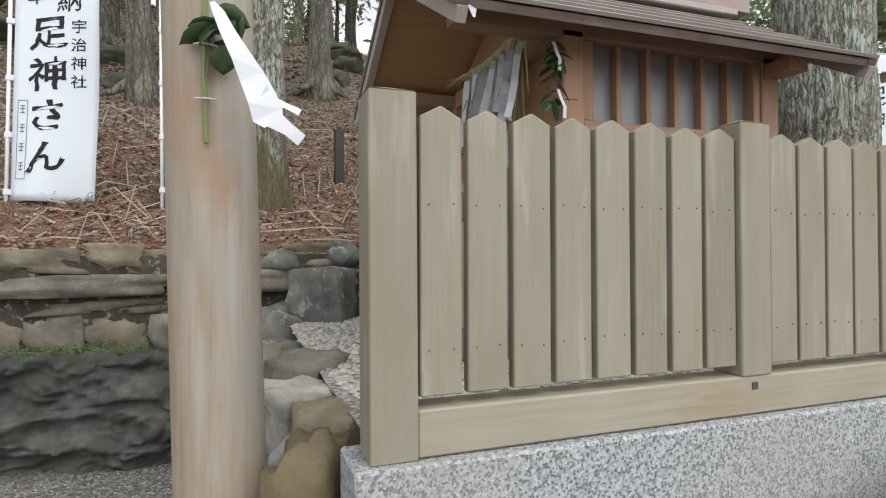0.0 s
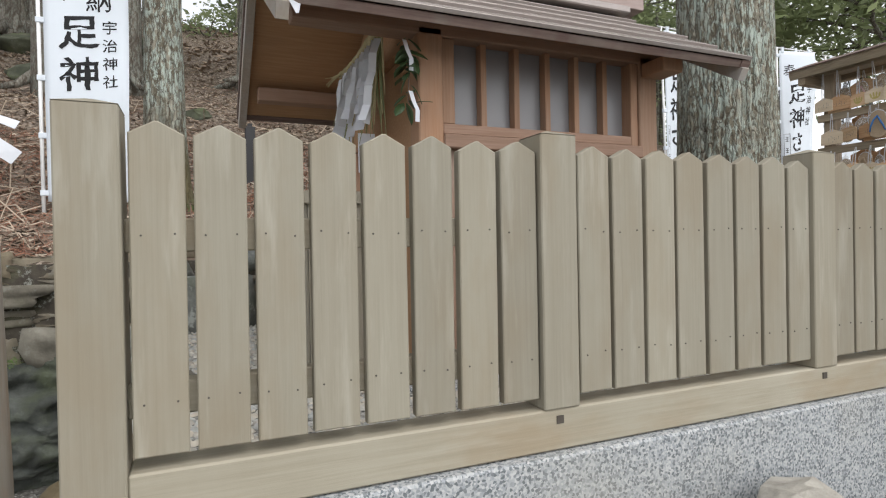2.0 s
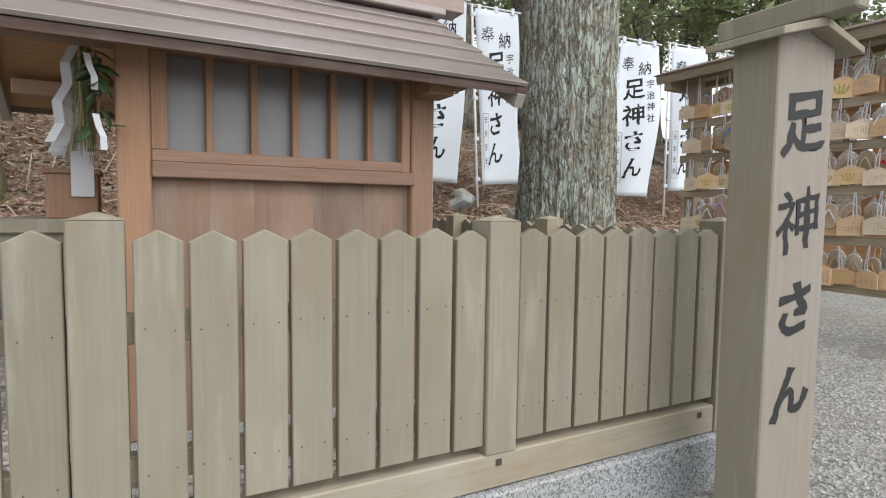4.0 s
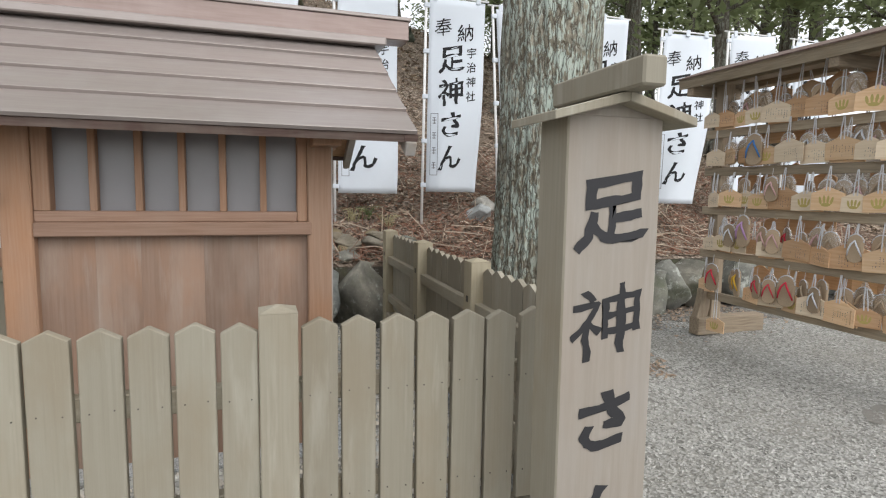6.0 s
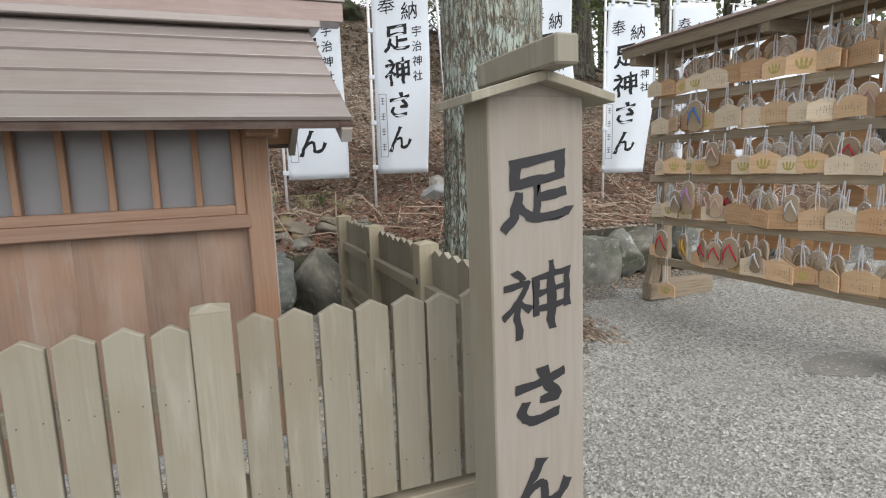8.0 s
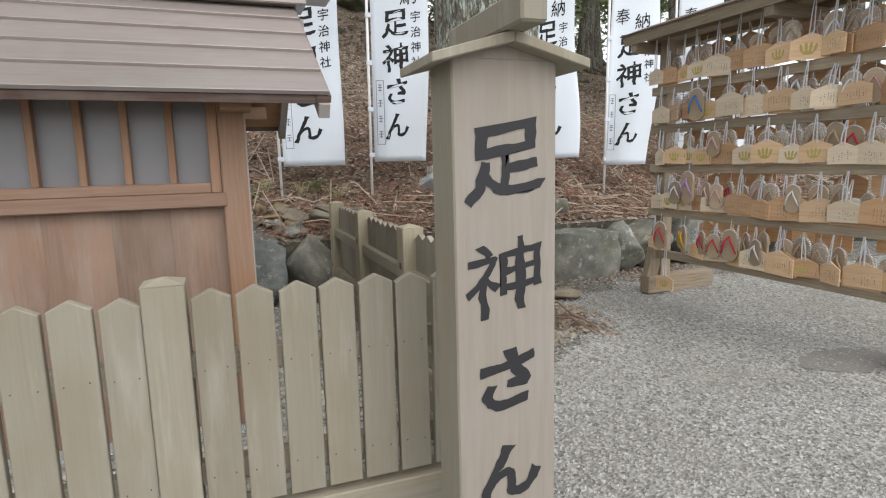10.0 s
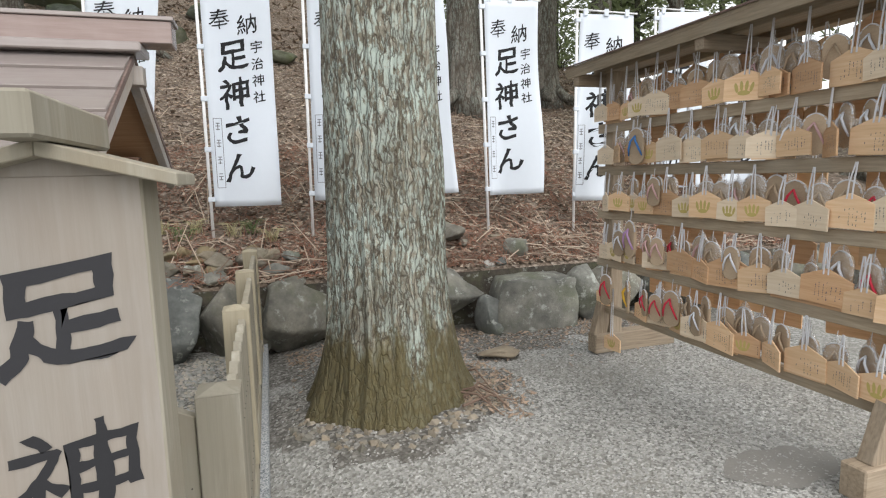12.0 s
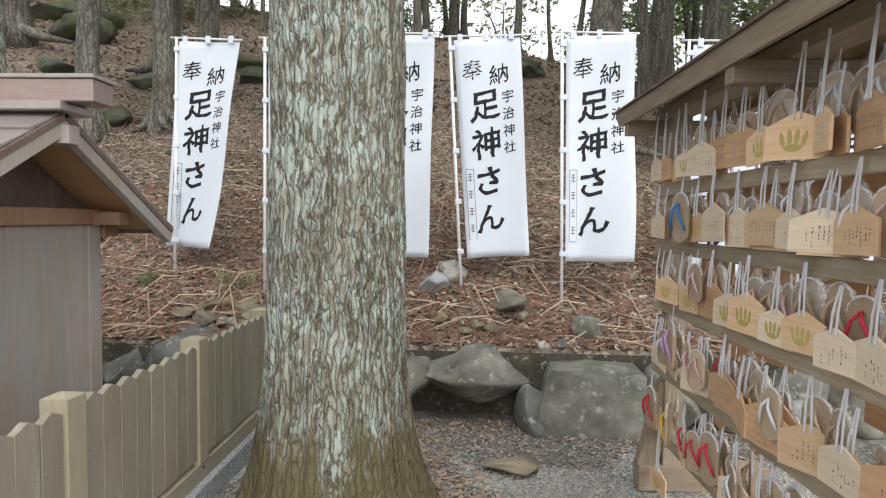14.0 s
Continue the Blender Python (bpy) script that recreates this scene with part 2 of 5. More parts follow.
SANDAL = plain("woven_straw", (0.42, 0.32, 0.22), 0.9, 120, 0.4)
STRING = plain("white_string", (0.6, 0.6, 0.62), 0.9, 100, 0.1)
RED, BLUE, PURPLE, YELLOW = (plain(k + "_cloth", c, 0.85, 80, 0.2) for k, c in (("red", (0.55, 0.03, 0.06)), ("blue", (0.06, 0.2, 0.5)), ("purple", (0.45, 0.28, 0.5)), ("yellow", (0.7, 0.42, 0.04))))
BROWNROCK = rocky("brown_rock", (0.13, 0.1, 0.06), (0.23, 0.185, 0.11), (0.33, 0.28, 0.2), 5.0)
ROOTSTONE = rocky("root_stone", (0.14, 0.125, 0.1), (0.24, 0.215, 0.175), (0.36, 0.33, 0.28), 8.0, island=True, depth=0.004)
EMBLEM = plain("gold_print", (0.5, 0.4, 0.13), 0.6, 60, 0.2)
LEAF = plain("green_leaf", (0.045, 0.085, 0.028), 0.5, 20, 0.4, True)
CANOPY = plain("canopy_leaf", (0.12, 0.15, 0.075), 0.5, 3, 0.6, True)
cn = CANOPY.node_tree
tr, mx = cn.nodes.new("ShaderNodeBsdfTranslucent"), cn.nodes.new("ShaderNodeMixShader")
tr.inputs[0].default_value, mx.inputs[0].default_value = (0.36, 0.42, 0.22, 1), 0.55
cn.links.new(cn.nodes["Principled BSDF"].outputs[0], mx.inputs[1])
cn.links.new(tr.outputs[0], mx.inputs[2])
cn.links.new(mx.outputs[0], cn.nodes["Material Output"].inputs[0])
DRYLEAF = plain("dry_leaf", (0.3, 0.225, 0.165), 0.85, 30, 0.55, True)
TWIG = plain("dead_twig", (0.17, 0.115, 0.085), 0.9, 30, 0.35, True)
GRAVEL_BITS = plain("gravel_stone", (0.34, 0.335, 0.315), 0.9, 60, 0.45, True)
BAMBOO = plain("green_bamboo", (0.2, 0.24, 0.09), 0.6, 30, 0.25)


# ---- builders ----
def mesh_of(bm, name, smooth=False):
    me = bpy.data.meshes.new(name)
    bm.to_mesh(me)
    bm.free()
    if smooth:
        me.polygons.foreach_set("use_smooth", [True] * len(me.polygons))
    return me


def part(name, bm, material, parent=None, label="", smooth=False):
    """Links a bmesh (or a mesh) as one mesh object under a thing or a part."""
    me = bm if isinstance(bm, bpy.types.Mesh) else mesh_of(bm, name, smooth)
    if material and not me.materials:
        me.materials.append(material)
    ob = new(name, me)
    if parent:
        ob.parent = parent
    return tagged(ob, label)


def thing(name, at=(0, 0, 0), label="", category="", group="", turn=0.0):
    ob = new(name)
    ob.matrix_basis = pose(*at, 0, 0, turn)
    ob.empty_display_size = 0.1
    return tagged(ob, label, category, group)


def box(bm, x0, x1, y0, y1, z0, z1, bev=0.0, m=None):
    r = bmesh.ops.create_cube(bm, size=1.0)
    vs = r["verts"]
    for v in vs:
        v.co = Vector((x0 + (v.co.x + 0.5) * (x1 - x0), y0 + (v.co.y + 0.5) * (y1 - y0), z0 + (v.co.z + 0.5) * (z1 - z0)))
    if bev:
        es = list({e for v in vs for e in v.link_edges})
        q = bmesh.ops.bevel(bm, geom=es, offset=bev, segments=1, affect="EDGES")
        vs = list({v for f in q["faces"] for v in f.verts} | {v for v in vs if v.is_valid})
    if m is not None:
        bmesh.ops.transform(bm, matrix=m, verts=vs)
    return bm


def boxed(*a, **k):
    return box(bmesh.new(), *a, **k)


def prism(pts, y0, y1):
    """A solid whose outline in x and z is pts, between y0 and y1."""
    bm = bmesh.new()
    a = [bm.verts.new((x, y0, z)) for x, z in pts]
    b = [bm.verts.new((x, y1, z)) for x, z in pts]
    bm.faces.new(a)
    bm.faces.new(b[::-1])
    for k in range(len(pts)):
        j = (k + 1) % len(pts)
        bm.faces.new((a[j], a[k], b[k], b[j]))
    bmesh.ops.recalc_face_normals(bm, faces=bm.faces)
    return bm


def tube(bm, path, radii, sides=8, close=True):
    """A tube along a list of points."""
    rings = []
    for k, p in enumerate(path):
        p = Vector(p)
        d = (Vector(path[min(k + 1, len(path) - 1)]) - Vector(path[max(k - 1, 0)])).normalized()
        u = d.cross(Vector((0.31, 0.9, 0.17))).normalized()
        w = d.cross(u)
        r = radii[k] if isinstance(radii, (list, tuple)) else radii
        rings.append([bm.verts.new(p + (u * math.cos(q) + w * math.sin(q)) * r) for q in (2 * math.pi * i / sides for i in range(sides))])
    for a, b in zip(rings, rings[1:]):
        for i in range(sides):
            bm.faces.new((a[i], a[(i + 1) % sides], b[(i + 1) % sides], b[i]))
    if close:
        bm.faces.new(rings[0][::-1])
        bm.faces.new(rings[-1])
    return bm


def rock_mesh(name, size, seed, rough=0.25, sub=4):
    """An angular boulder: a ball cut by noise and by a few flat faces."""
    rg = random.Random(seed)
    bm = bmesh.new()
    bmesh.ops.create_icosphere(bm, subdivisions=sub, radius=1.0)
    cuts = [(Vector((rg.uniform(-1, 1), rg.uniform(-1, 1), rg.uniform(-1, 1))).normalized(), rg.uniform(0.5, 0.8)) for _ in range(11)]
    off = Vector((rg.uniform(0, 50), rg.uniform(0, 50), rg.uniform(0, 50)))
    for v in bm.verts:
        p = v.co.copy()
        for nrm, d in cuts:
            over = p.dot(nrm) - d
            if over > 0:
                p -= nrm * over * 0.97
        p *= 1.18 + rough * noise.noise(p * 1.3 + off) + rough * 0.4 * noise.noise(p * 4 + off) + rough * 0.2 * noise.noise(p * 10 + off)
        v.co = Vector((p.x * size[0], p.y * size[1], p.z * size[2]))
    return mesh_of(bm, name, True)


def from_arrays(name, verts, faces, material, smooth=False):
    me = bpy.data.meshes.new(name)
    me.from_pydata(verts, [], faces)
    me.update()
    if smooth:
        me.polygons.foreach_set("use_smooth", [True] * len(me.polygons))
    me.materials.append(material)
    return new(name, me)


# ---- ground ----
def path_z(x):
    return float(np.interp(x, [0.0, 0.4, 0.8, 1.5, 2.4, 2.92, 3.15, 3.6, 4.2], [-0.86, -0.84, -0.74, -0.53, -0.29, -0.17, -0.1, -0.03, 0.0]))


def front_z(x, y):
    z = path_z(x) + 0.012 * noise.noise(Vector((x * 2.5, y * 2.5, 0))) + 0.02 * noise.noise(Vector((x * 0.7, y * 0.7, 5)))
    d = math.hypot(x - 3.94, y - 3.0)
    return z + 0.06 * max(0.0, 1 - d / 0.9)


def hill_z(x, y):
    d = y - 4.35
    k = float(np.interp(x, [-8, -1, 4, 9, 18, 60], [0.53, 0.46, 0.43, 0.36, 0.25, 0.2]))
    z = 0.44 + k * min(d, 19.0) + 0.06 * max(0.0, min(1.0, d / 0.7)) - 0.16 * max(0.0, d - 21)
    rough = min(1.0, max(0.0, d / 1.5))
    z += rough * (0.09 * noise.noise(Vector((x * 1.1, y * 1.1, 3))) + 0.035 * noise.noise(Vector((x * 4, y * 4, 7))))
    return z + min(1.0, max(0.0, (d - 3) / 6)) * 0.5 * noise.noise(Vector((x * 0.25, y * 0.25, 9)))


def bank_z(x, y):
    return -1.0 if y == 4.5 else hill_z(x, y)


def sheet(name, xs, ys, fz, material):
    nx, ny = len(xs), len(ys)
    verts = [(x, y, fz(x, y)) for y in ys for x in xs]
    faces = [(j * nx + i, j * nx + i + 1, (j + 1) * nx + i + 1, (j + 1) * nx + i) for j in range(ny - 1) for i in range(nx - 1)]
    return from_arrays(name, verts, faces, material, True)


def spread(lo, hi, step, far, growth=1.35):
    a = list(np.arange(lo, hi + step / 2, step))
    s, left, right = step, [], []
    p = q = 0.0
    while a[0] - p > far[0] or a[-1] + q < far[1]:
        s *= growth
        p, q = p + s, q + s
        left.append(max(far[0], a[0] - p))
        right.append(min(far[1], a[-1] + q))
    return sorted(set(round(float(v), 4) for v in left + a + right))


BARE_EARTH = rocky("bare_earth", (0.03, 0.024, 0.017), (0.06, 0.048, 0.035), (0.1, 0.082, 0.06), scale=9.0, moss=0.25)

gsheet = tagged(sheet("ground", spread(-1.5, 7.5, 0.07, (-400, 400)), [v for v in spread(-0.5, 4.5, 0.07, (-400, 400)) if v <= 4.6], front_z, GRAVEL), "grey crushed gravel path rising to a level yard", "ground", kind="structure")
hill = tagged(sheet("hillside", spread(-4, 11, 0.12, (-400, 400)), [4.5, 4.36] + [v for v in spread(4.41, 12, 0.12, (4.0, 400)) if v > 4.37 and v != 4.5], bank_z, LITTER), "steep wooded slope under brown leaf litter", "hillside", kind="structure")
tagged(sheet("pebble_bed", list(np.arange(0.5, 3.3, 0.08)), list(np.arange(1.4, 4.6, 0.08)), lambda x, y: -0.015 + 0.015 * noise.noise(Vector((x * 3, y * 3, 1))), GRAVEL), "pale pebble bed inside the fence", "ground", kind="structure")

gsheet.data.materials.append(EARTH_SHADE_GRAVEL)
hill.data.materials.append(BARE_EARTH)
for poly in hill.data.polygons:
    if poly.center.y < 4.75 and poly.normal.z < 0.75:
        poly.material_index = 1
# left path, back of the yard and cedar foot get the shade-dark gravel
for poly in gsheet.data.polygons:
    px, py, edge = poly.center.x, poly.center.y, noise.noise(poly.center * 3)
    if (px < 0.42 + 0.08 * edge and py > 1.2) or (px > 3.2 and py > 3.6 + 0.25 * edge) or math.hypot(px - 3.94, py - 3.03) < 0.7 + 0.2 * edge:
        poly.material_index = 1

# granite kerb under the fence, its foot sunk in the sloping path
tagged(part("granite_kerb", boxed(0.4, 3.26, 1.285, 1.45, -0.95, 0.052, 0.006), GRANITE), "speckled grey granite kerb under the wooden fence", "kerb", kind="structure")
tagged(part("side_kerb", boxed(3.14, 3.275, 1.454, 4.3, -0.3, 0.05, 0.006), GRANITE), "low granite kerb under the side fence", "kerb", kind="structure")

# ---- picket fences ----
POST_W, BAY = 0.095, 0.9085


def picket_mesh(k):
    rg = random.Random(k)
    w, t, h = 0.0445 + rg.uniform(-0.0012, 0.0012), 0.012, 0.57 + rg.uniform(-0.003, 0.003)
    bm = prism([(-w, 0), (w, 0), (w, h - 0.022), (0.003, h), (-0.003, h), (-w, h - 0.022)], -t, t)
    bmesh.ops.bevel(bm, geom=[e for e in bm.edges if abs(e.verts[0].co.y - e.verts[1].co.y) < 1e-6 and e.verts[0].co.y < 0], offset=0.0025, segments=1, affect="EDGES")
    return mesh_of(bm, "picket")


PICKETS = [picket_mesh(k) for k in range(6)]


def post_mesh(z0, z1):
    w = POST_W / 2
    bm = boxed(-w, w, -w, w, z0, z1 - 0.014, 0.003)
    a = [bm.verts.new((x, y, z1 - 0.014)) for x, y in ((-w, -w), (w, -w), (w, w), (-w, w))]
    b = [bm.verts.new((x * 0.12, y * 0.12, z1)) for x, y in ((-w, -w), (w, -w), (w, w), (-w, w))]
    for k in range(4):
        bm.faces.new((a[k], a[(k + 1) % 4], b[(k + 1) % 4], b[k]))
    bm.faces.new(b)
    return mesh_of(bm, "post")


FENCE_H = wood("fence_rail_wood", (0.27, 0.243, 0.183), (0.302, 0.274, 0.21), (0.335, 0.306, 0.24), stretch=(0.6, 20, 20), stain=(0.34, 0.315, 0.25), amount=0.6, vary=0.07, blotch=((0.27, 0.2, 0.12), 0.5), streak=((0.4, 0.37, 0.3), 0.4))
SIDE_FENCE = wood("fresh_fence_wood", (0.325, 0.285, 0.2), (0.355, 0.314, 0.224), (0.385, 0.342, 0.248), stretch=(20, 20, 0.5), stain=(0.36, 0.325, 0.24), amount=0.6, vary=0.08, blotch=((0.31, 0.25, 0.15), 0.6), streak=((0.43, 0.39, 0.3), 0.4))


def fence(at, turn, bays, label, first=True, end_long=(True, True), upright=FENCE, level=FENCE_H, wide=1.0):
    """Posts on a sill, two rails behind, eight pointed boards a bay; runs along its own x, its face towards -y."""
    f = thing("picket_fence", at, label, "fence", turn=turn)
    long_post, short_post = post_mesh(0.052, 0.778), post_mesh(0.148, 0.778)
    run = BAY * bays
    for k in range(bays + 1):
        if k == 0 and not first:
            continue
        ends = (k == 0 and end_long[0]) or (k == bays and end_long[1])
        p = part("post", long_post if ends else short_post, upright, f)
        p.location = (k * BAY, POST_W / 2, 0)
    part("sill", boxed(POST_W / 2, run - POST_W / 2, 0.004, 0.09, 0.055, 0.148, 0.004), level, f)
    for z in (0.262, 0.548):
        part("rail", boxed(POST_W / 2, run - POST_W / 2, 0.038, 0.075, z - 0.03, z + 0.03, 0.003), level, f)
    # mortise holes are dark blocks, their inner shade given as colour
    for k in range(bays + 1):
        for z in (0.305, 0.592):
            part("mortise", boxed(k * BAY - 0.012, k * BAY + 0.012, POST_W - 0.006, POST_W + 0.0015, z - 0.014, z + 0.014), NAIL_HOLE, f)
    rg = random.Random(int(turn) + bays)
    nail = bmesh.new()
    bmesh.ops.create_cone(nail, cap_ends=True, segments=6, radius1=0.0022, radius2=0.0016, depth=0.003)
    nail = mesh_of(nail, "nail")
    step = (BAY - POST_W) / 8
    for k in range(bays):
        for i in range(8):
            x = k * BAY + POST_W / 2 + step * (i + 0.5) + (0.001, 0.006, 0.004)[k]
            b = part("board", PICKETS[rg.randrange(6)], upright, f)
            b.location = (x + rg.uniform(-0.0015, 0.0015), 0.025, 0.172 + rg.uniform(-0.002, 0.002))
            b.rotation_euler = (0, radians(rg.uniform(-0.25, 0.25)), 0)
            b.scale.x = wide
            for z in (0.262, 0.548):
                for s in (-0.026, 0.026):
                    q = part("nail", nail, NAIL_HOLE, b)
                    q.matrix_basis = pose(s, -0.0125, z - 0.172 + rg.uniform(-0.004, 0.004), 90)
        # a dark block on the sill paints the shade inside the peg's hole
        hole = part("peg_hole", boxed(-0.009, 0.009, 0.0015, 0.02, -0.009, 0.009), NAIL_HOLE, f)
        hole.location = ((k + 1) * BAY - 0.0 - 0.006 if k < bays - 1 else (k + 1) * BAY - 0.12, 0.0, 0.124)
    return f


fence((0.4805, 1.308, 0), 0.0, 3, "pale bare-wood picket fence on a granite kerb")
fence((3.246, 1.356, -0.01), 90.0, 3, "pale bare-wood side fence beside the cedar", first=False, end_long=(False, True), upright=SIDE_FENCE, wide=1.1)

# ---- signpost ----
def lettering(text, size, bold=0.0):
    """A mesh of the text, standing in x and z, its face towards -y, centred."""
    cu = bpy.data.curves.new("letters", "FONT")
    cu.body, cu.size, cu.align_x, cu.align_y, cu.extrude, cu.resolution_u = text, size, "CENTER", "CENTER", 0.0, 3
    cu.offset = bold
    ob = bpy.data.objects.new("letters", cu)
    scene.collection.objects.link(ob)
    bpy.context.view_layer.update()
    me = bpy.data.meshes.new_from_object(ob.evaluated_get(bpy.context.evaluated_depsgraph_get()))
    bpy.data.objects.remove(ob)
    bm = bmesh.new()
    bm.from_mesh(me)
    bmesh.ops.subdivide_edges(bm, edges=[e for e in bm.edges if e.is_boundary and e.calc_length() > size * 0.06], cuts=3)
    bm.to_mesh(me)
    bm.free()
    for v in me.vertices:  # a brush lifts its strokes to the right, swells and frays them
        p, f = v.co * (6.0 / size), v.co * (17.0 / size)
        dy = size * (0.03 * noise.noise(Vector((p.x, p.y, 2.0))) + 0.007 * noise.noise(Vector((f.x, f.y, 5.0))))
        dx = size * (0.04 * noise.noise(Vector((p.x, p.y, 9.0))) + 0.007 * noise.noise(Vector((f.x, f.y, 7.0))))
        v.co.y += 0.2 * v.co.x + dy
        v.co.x += dx
    me.transform(Euler((radians(90), 0, 0)).to_matrix().to_4x4())
    return me


def signpost():
    s = thing("signpost", (3.034, 1.057, 0), "tall square wooden shrine signpost with black brush characters", "sign")
    s.rotation_euler = (0, radians(-0.2), 0)
    w, d, z0 = 0.125, 0.065, -0.08
    body = part("body", boxed(-w, w, -d, d, z0, 1.25, 0.004), SIGNW, s)
    body.data.materials.append(FENCE)
    for f in body.data.polygons:  # the sides are plain sapwood
        f.material_index = int(abs(f.normal.x) > 0.5)
    part("foot", boxed(-0.05, 0.05, -0.045, 0.045, -0.3, z0, 0.003), SIGNW, s)
    for k in (-1, 1):
        bm = prism([(0, 1.276), (0.182 * k, 1.228), (0.182 * k, 1.248), (0, 1.299)], -0.11, 0.11)
        bmesh.ops.bevel(bm, geom=bm.edges[:], offset=0.002, segments=1, affect="EDGES")
        part("roof_board", bm, FENCE, s)
    part("roof_filler", prism([(-0.115, 1.246), (0.115, 1.246), (0, 1.277)], -0.063, 0.063), SIGNW, s)
    part("ridge_bar", boxed(-0.029, 0.029, -0.19, 0.19, 1.296, 1.358, 0.005), FENCE, s)
    for ch, z, size, bold in (("足", 1.025, 0.2, 0.005), ("神", 0.765, 0.205, 0.002), ("さ", 0.525, 0.18, 0.006), ("ん", 0.295, 0.18, 0.006)):
        c = part("character", lettering(ch, size, bold), SIGN_INK, s)
        c.location, c.scale = (-0.003, -d - 0.0015, z), (1.0, 1.0, 0.88)
    return s


signpost()

# ---- the small shrine ----
def shrine():
    s = thing("hokora_shrine", (0, 0, 0), "small reddish cedar shrine with a stepped board gable roof", "shrine")
    x0, x1, y0, y1 = 1.4, 2.54, 2.2, 3.47
    # columns
    for x in (x0, x1 - 0.1):
        for y in (y0, y1 - 0.1):
            c = part("column", boxed(x, x + 0.1, y, y + 0.1, 0.0, 1.33, 0.006), SHRINE, s)
            if x > 2:  # the weather side has gone grey
                c.data.materials.append(SHRINE_GREY)
                for f in c.data.polygons:
                    f.material_index = int(f.normal.x > 0.5 or y > 3)
    # front wall: lower boards, rails, paper window with bars
    cutsx = (1.5, 1.68, 1.83, 2.05, 2.25, 2.44)
    for a, b in zip(cutsx, cutsx[1:]):
        part("wall_board", boxed(a + 0.0003, b - 0.0003, y0 + 0.04, y0 + 0.065, 0.0, 0.885), SHRINE_PANEL, s)
    part("window_sill", boxed(1.5, 2.455, y0 - 0.004, y0 + 0.07, 0.885, 0.937, 0.004), SHRINE_H, s)
    part("window_rail", boxed(1.5, 2.4, y0 + 0.008, y0 + 0.07, 0.937, 0.977, 0.004), SHRINE_H, s)
    part("window_jamb", boxed(2.4005, 2.4395, y0 + 0.012, y0 + 0.085, 0.9375, 1.2995, 0.003), SHRINE, s)
    part("window_jamb", boxed(1.5005, 1.552, y0 + 0.012, y0 + 0.085, 0.9775, 1.2995, 0.003), SHRINE, s)
    part("pane", boxed(1.55, 2.402, y0 + 0.07, y0 + 0.076, 0.97, 1.3), GLASS_PAPER, s, "frosted white window panel")
    for x in (1.684, 1.833, 1.98, 2.124, 2.272):
        part("window_bar", boxed(x - 0.0125, x + 0.0125, y0 + 0.026, y0 + 0.069, 0.977, 1.3, 0.002), SHRINE, s)
    part("wall_plate", boxed(0.95, 2.7, y0, y0 + 0.09, 1.3, 1.37, 0.004), SHRINE_H, s)
    part("wall_plate", boxed(0.95, 2.7, y1 - 0.09, y1, 1.3, 1.37, 0.004), SHRINE_H, s)
    # right end wall, upright boards
    for k in range(6):
        a, b = y0 + 0.1 + 1.07 * k / 6, y0 + 0.1 + 1.07 * (k + 1) / 6
        part("wall_board", boxed(x1 - 0.03, x1 - 0.006, a + 0.0005, b - 0.0005, 0.0, 1.3, 0.001), SHRINE_GREY, s)
    part("end_beam", boxed(x1 - 0.09, x1 + 0.02, y0 + 0.04, y1 - 0.04, 1.302, 1.385, 0.004), SHRINE, s)
    for y in (y0 - 0.13, y1):
        part("beam_arm", boxed(x1 - 0.09, x1 + 0.02, y, y + 0.13, 1.235, 1.296, 0.004), SHRINE, s)
    # recessed gable in the dark roof-edge wood, its shade put into the colour
    part("gable_board", gable(x1 - 0.07, x1 - 0.045), ROOF_DARK, s)
    # back wall and the door end under the porch
    part("wall_board", boxed(x0 + 0.1, x1 - 0.1, y1 - 0.06, y1 - 0.03, 0.0, 1.3), SHRINE_GREY, s)
    part("door_panel", boxed(x0 + 0.04, x0 + 0.07, y0 + 0.1, y1 - 0.1, 0.0, 1.3, 0.002), BOUNCED_CEDAR, s)
    part("end_beam", boxed(x0, x0 + 0.09, y0 + 0.092, y1 - 0.092, 1.302, 1.385, 0.004), BOUNCED_CEDAR, s)
    part("gable_board", gable(x0 + 0.04, x0 + 0.07), BOUNCED_CEDAR, s)
    # roof: two slopes of lapped boards, soffit, verges, ridge
    rx0, rx1, ym, ze, zr = 0.87, 2.82, 2.824, 1.285, 1.79
    run, rise = ym - 1.964, zr - ze
    for k in (-1, 1):
        ang = math.atan2(rise, run)
        part("soffit", slope_box(rx0 + 0.02, rx1 - 0.02, ym, k, 0.0, run - 0.012, -0.032, -0.008, ang, zr), BOUNCED_CEDAR, s)
        for i in range(5):
            a, b = run * i / 5 - 0.012, run * (i + 1) / 5 + 0.016
            part("roof_board", lap_board(rx0, rx1, ym, k, a, b, ang, zr), ROOFW, s)
        part("eave_board", slope_box(rx0, rx1, ym, k, run - 0.03, run + 0.008, -0.036, -0.004, ang, zr), ROOF_DARK, s)
        for x in (rx0, rx1 - 0.032):
            part("bargeboard", slope_box(x - 0.004, x + 0.036, ym, k, 0.02, run + 0.02, -0.085, -0.03, ang, zr), SHRINE_GREY, s)
            part("verge_strip", slope_box(x - 0.012, x + 0.04, ym, k, 0.0, run + 0.012, -0.03, -0.001, ang, zr), ROOF_DARK, s)
    part("ridge_saddle", boxed(rx0 - 0.04, rx1 + 0.05, ym - 0.1, ym + 0.1, zr - 0.012, zr + 0.028, 0.006), ROOFW, s)
    part("ridge_beam", boxed(rx0 - 0.16, rx1 + 0.17, ym - 0.07, ym + 0.07, zr + 0.028, zr + 0.122, 0.004), RIDGEW, s)
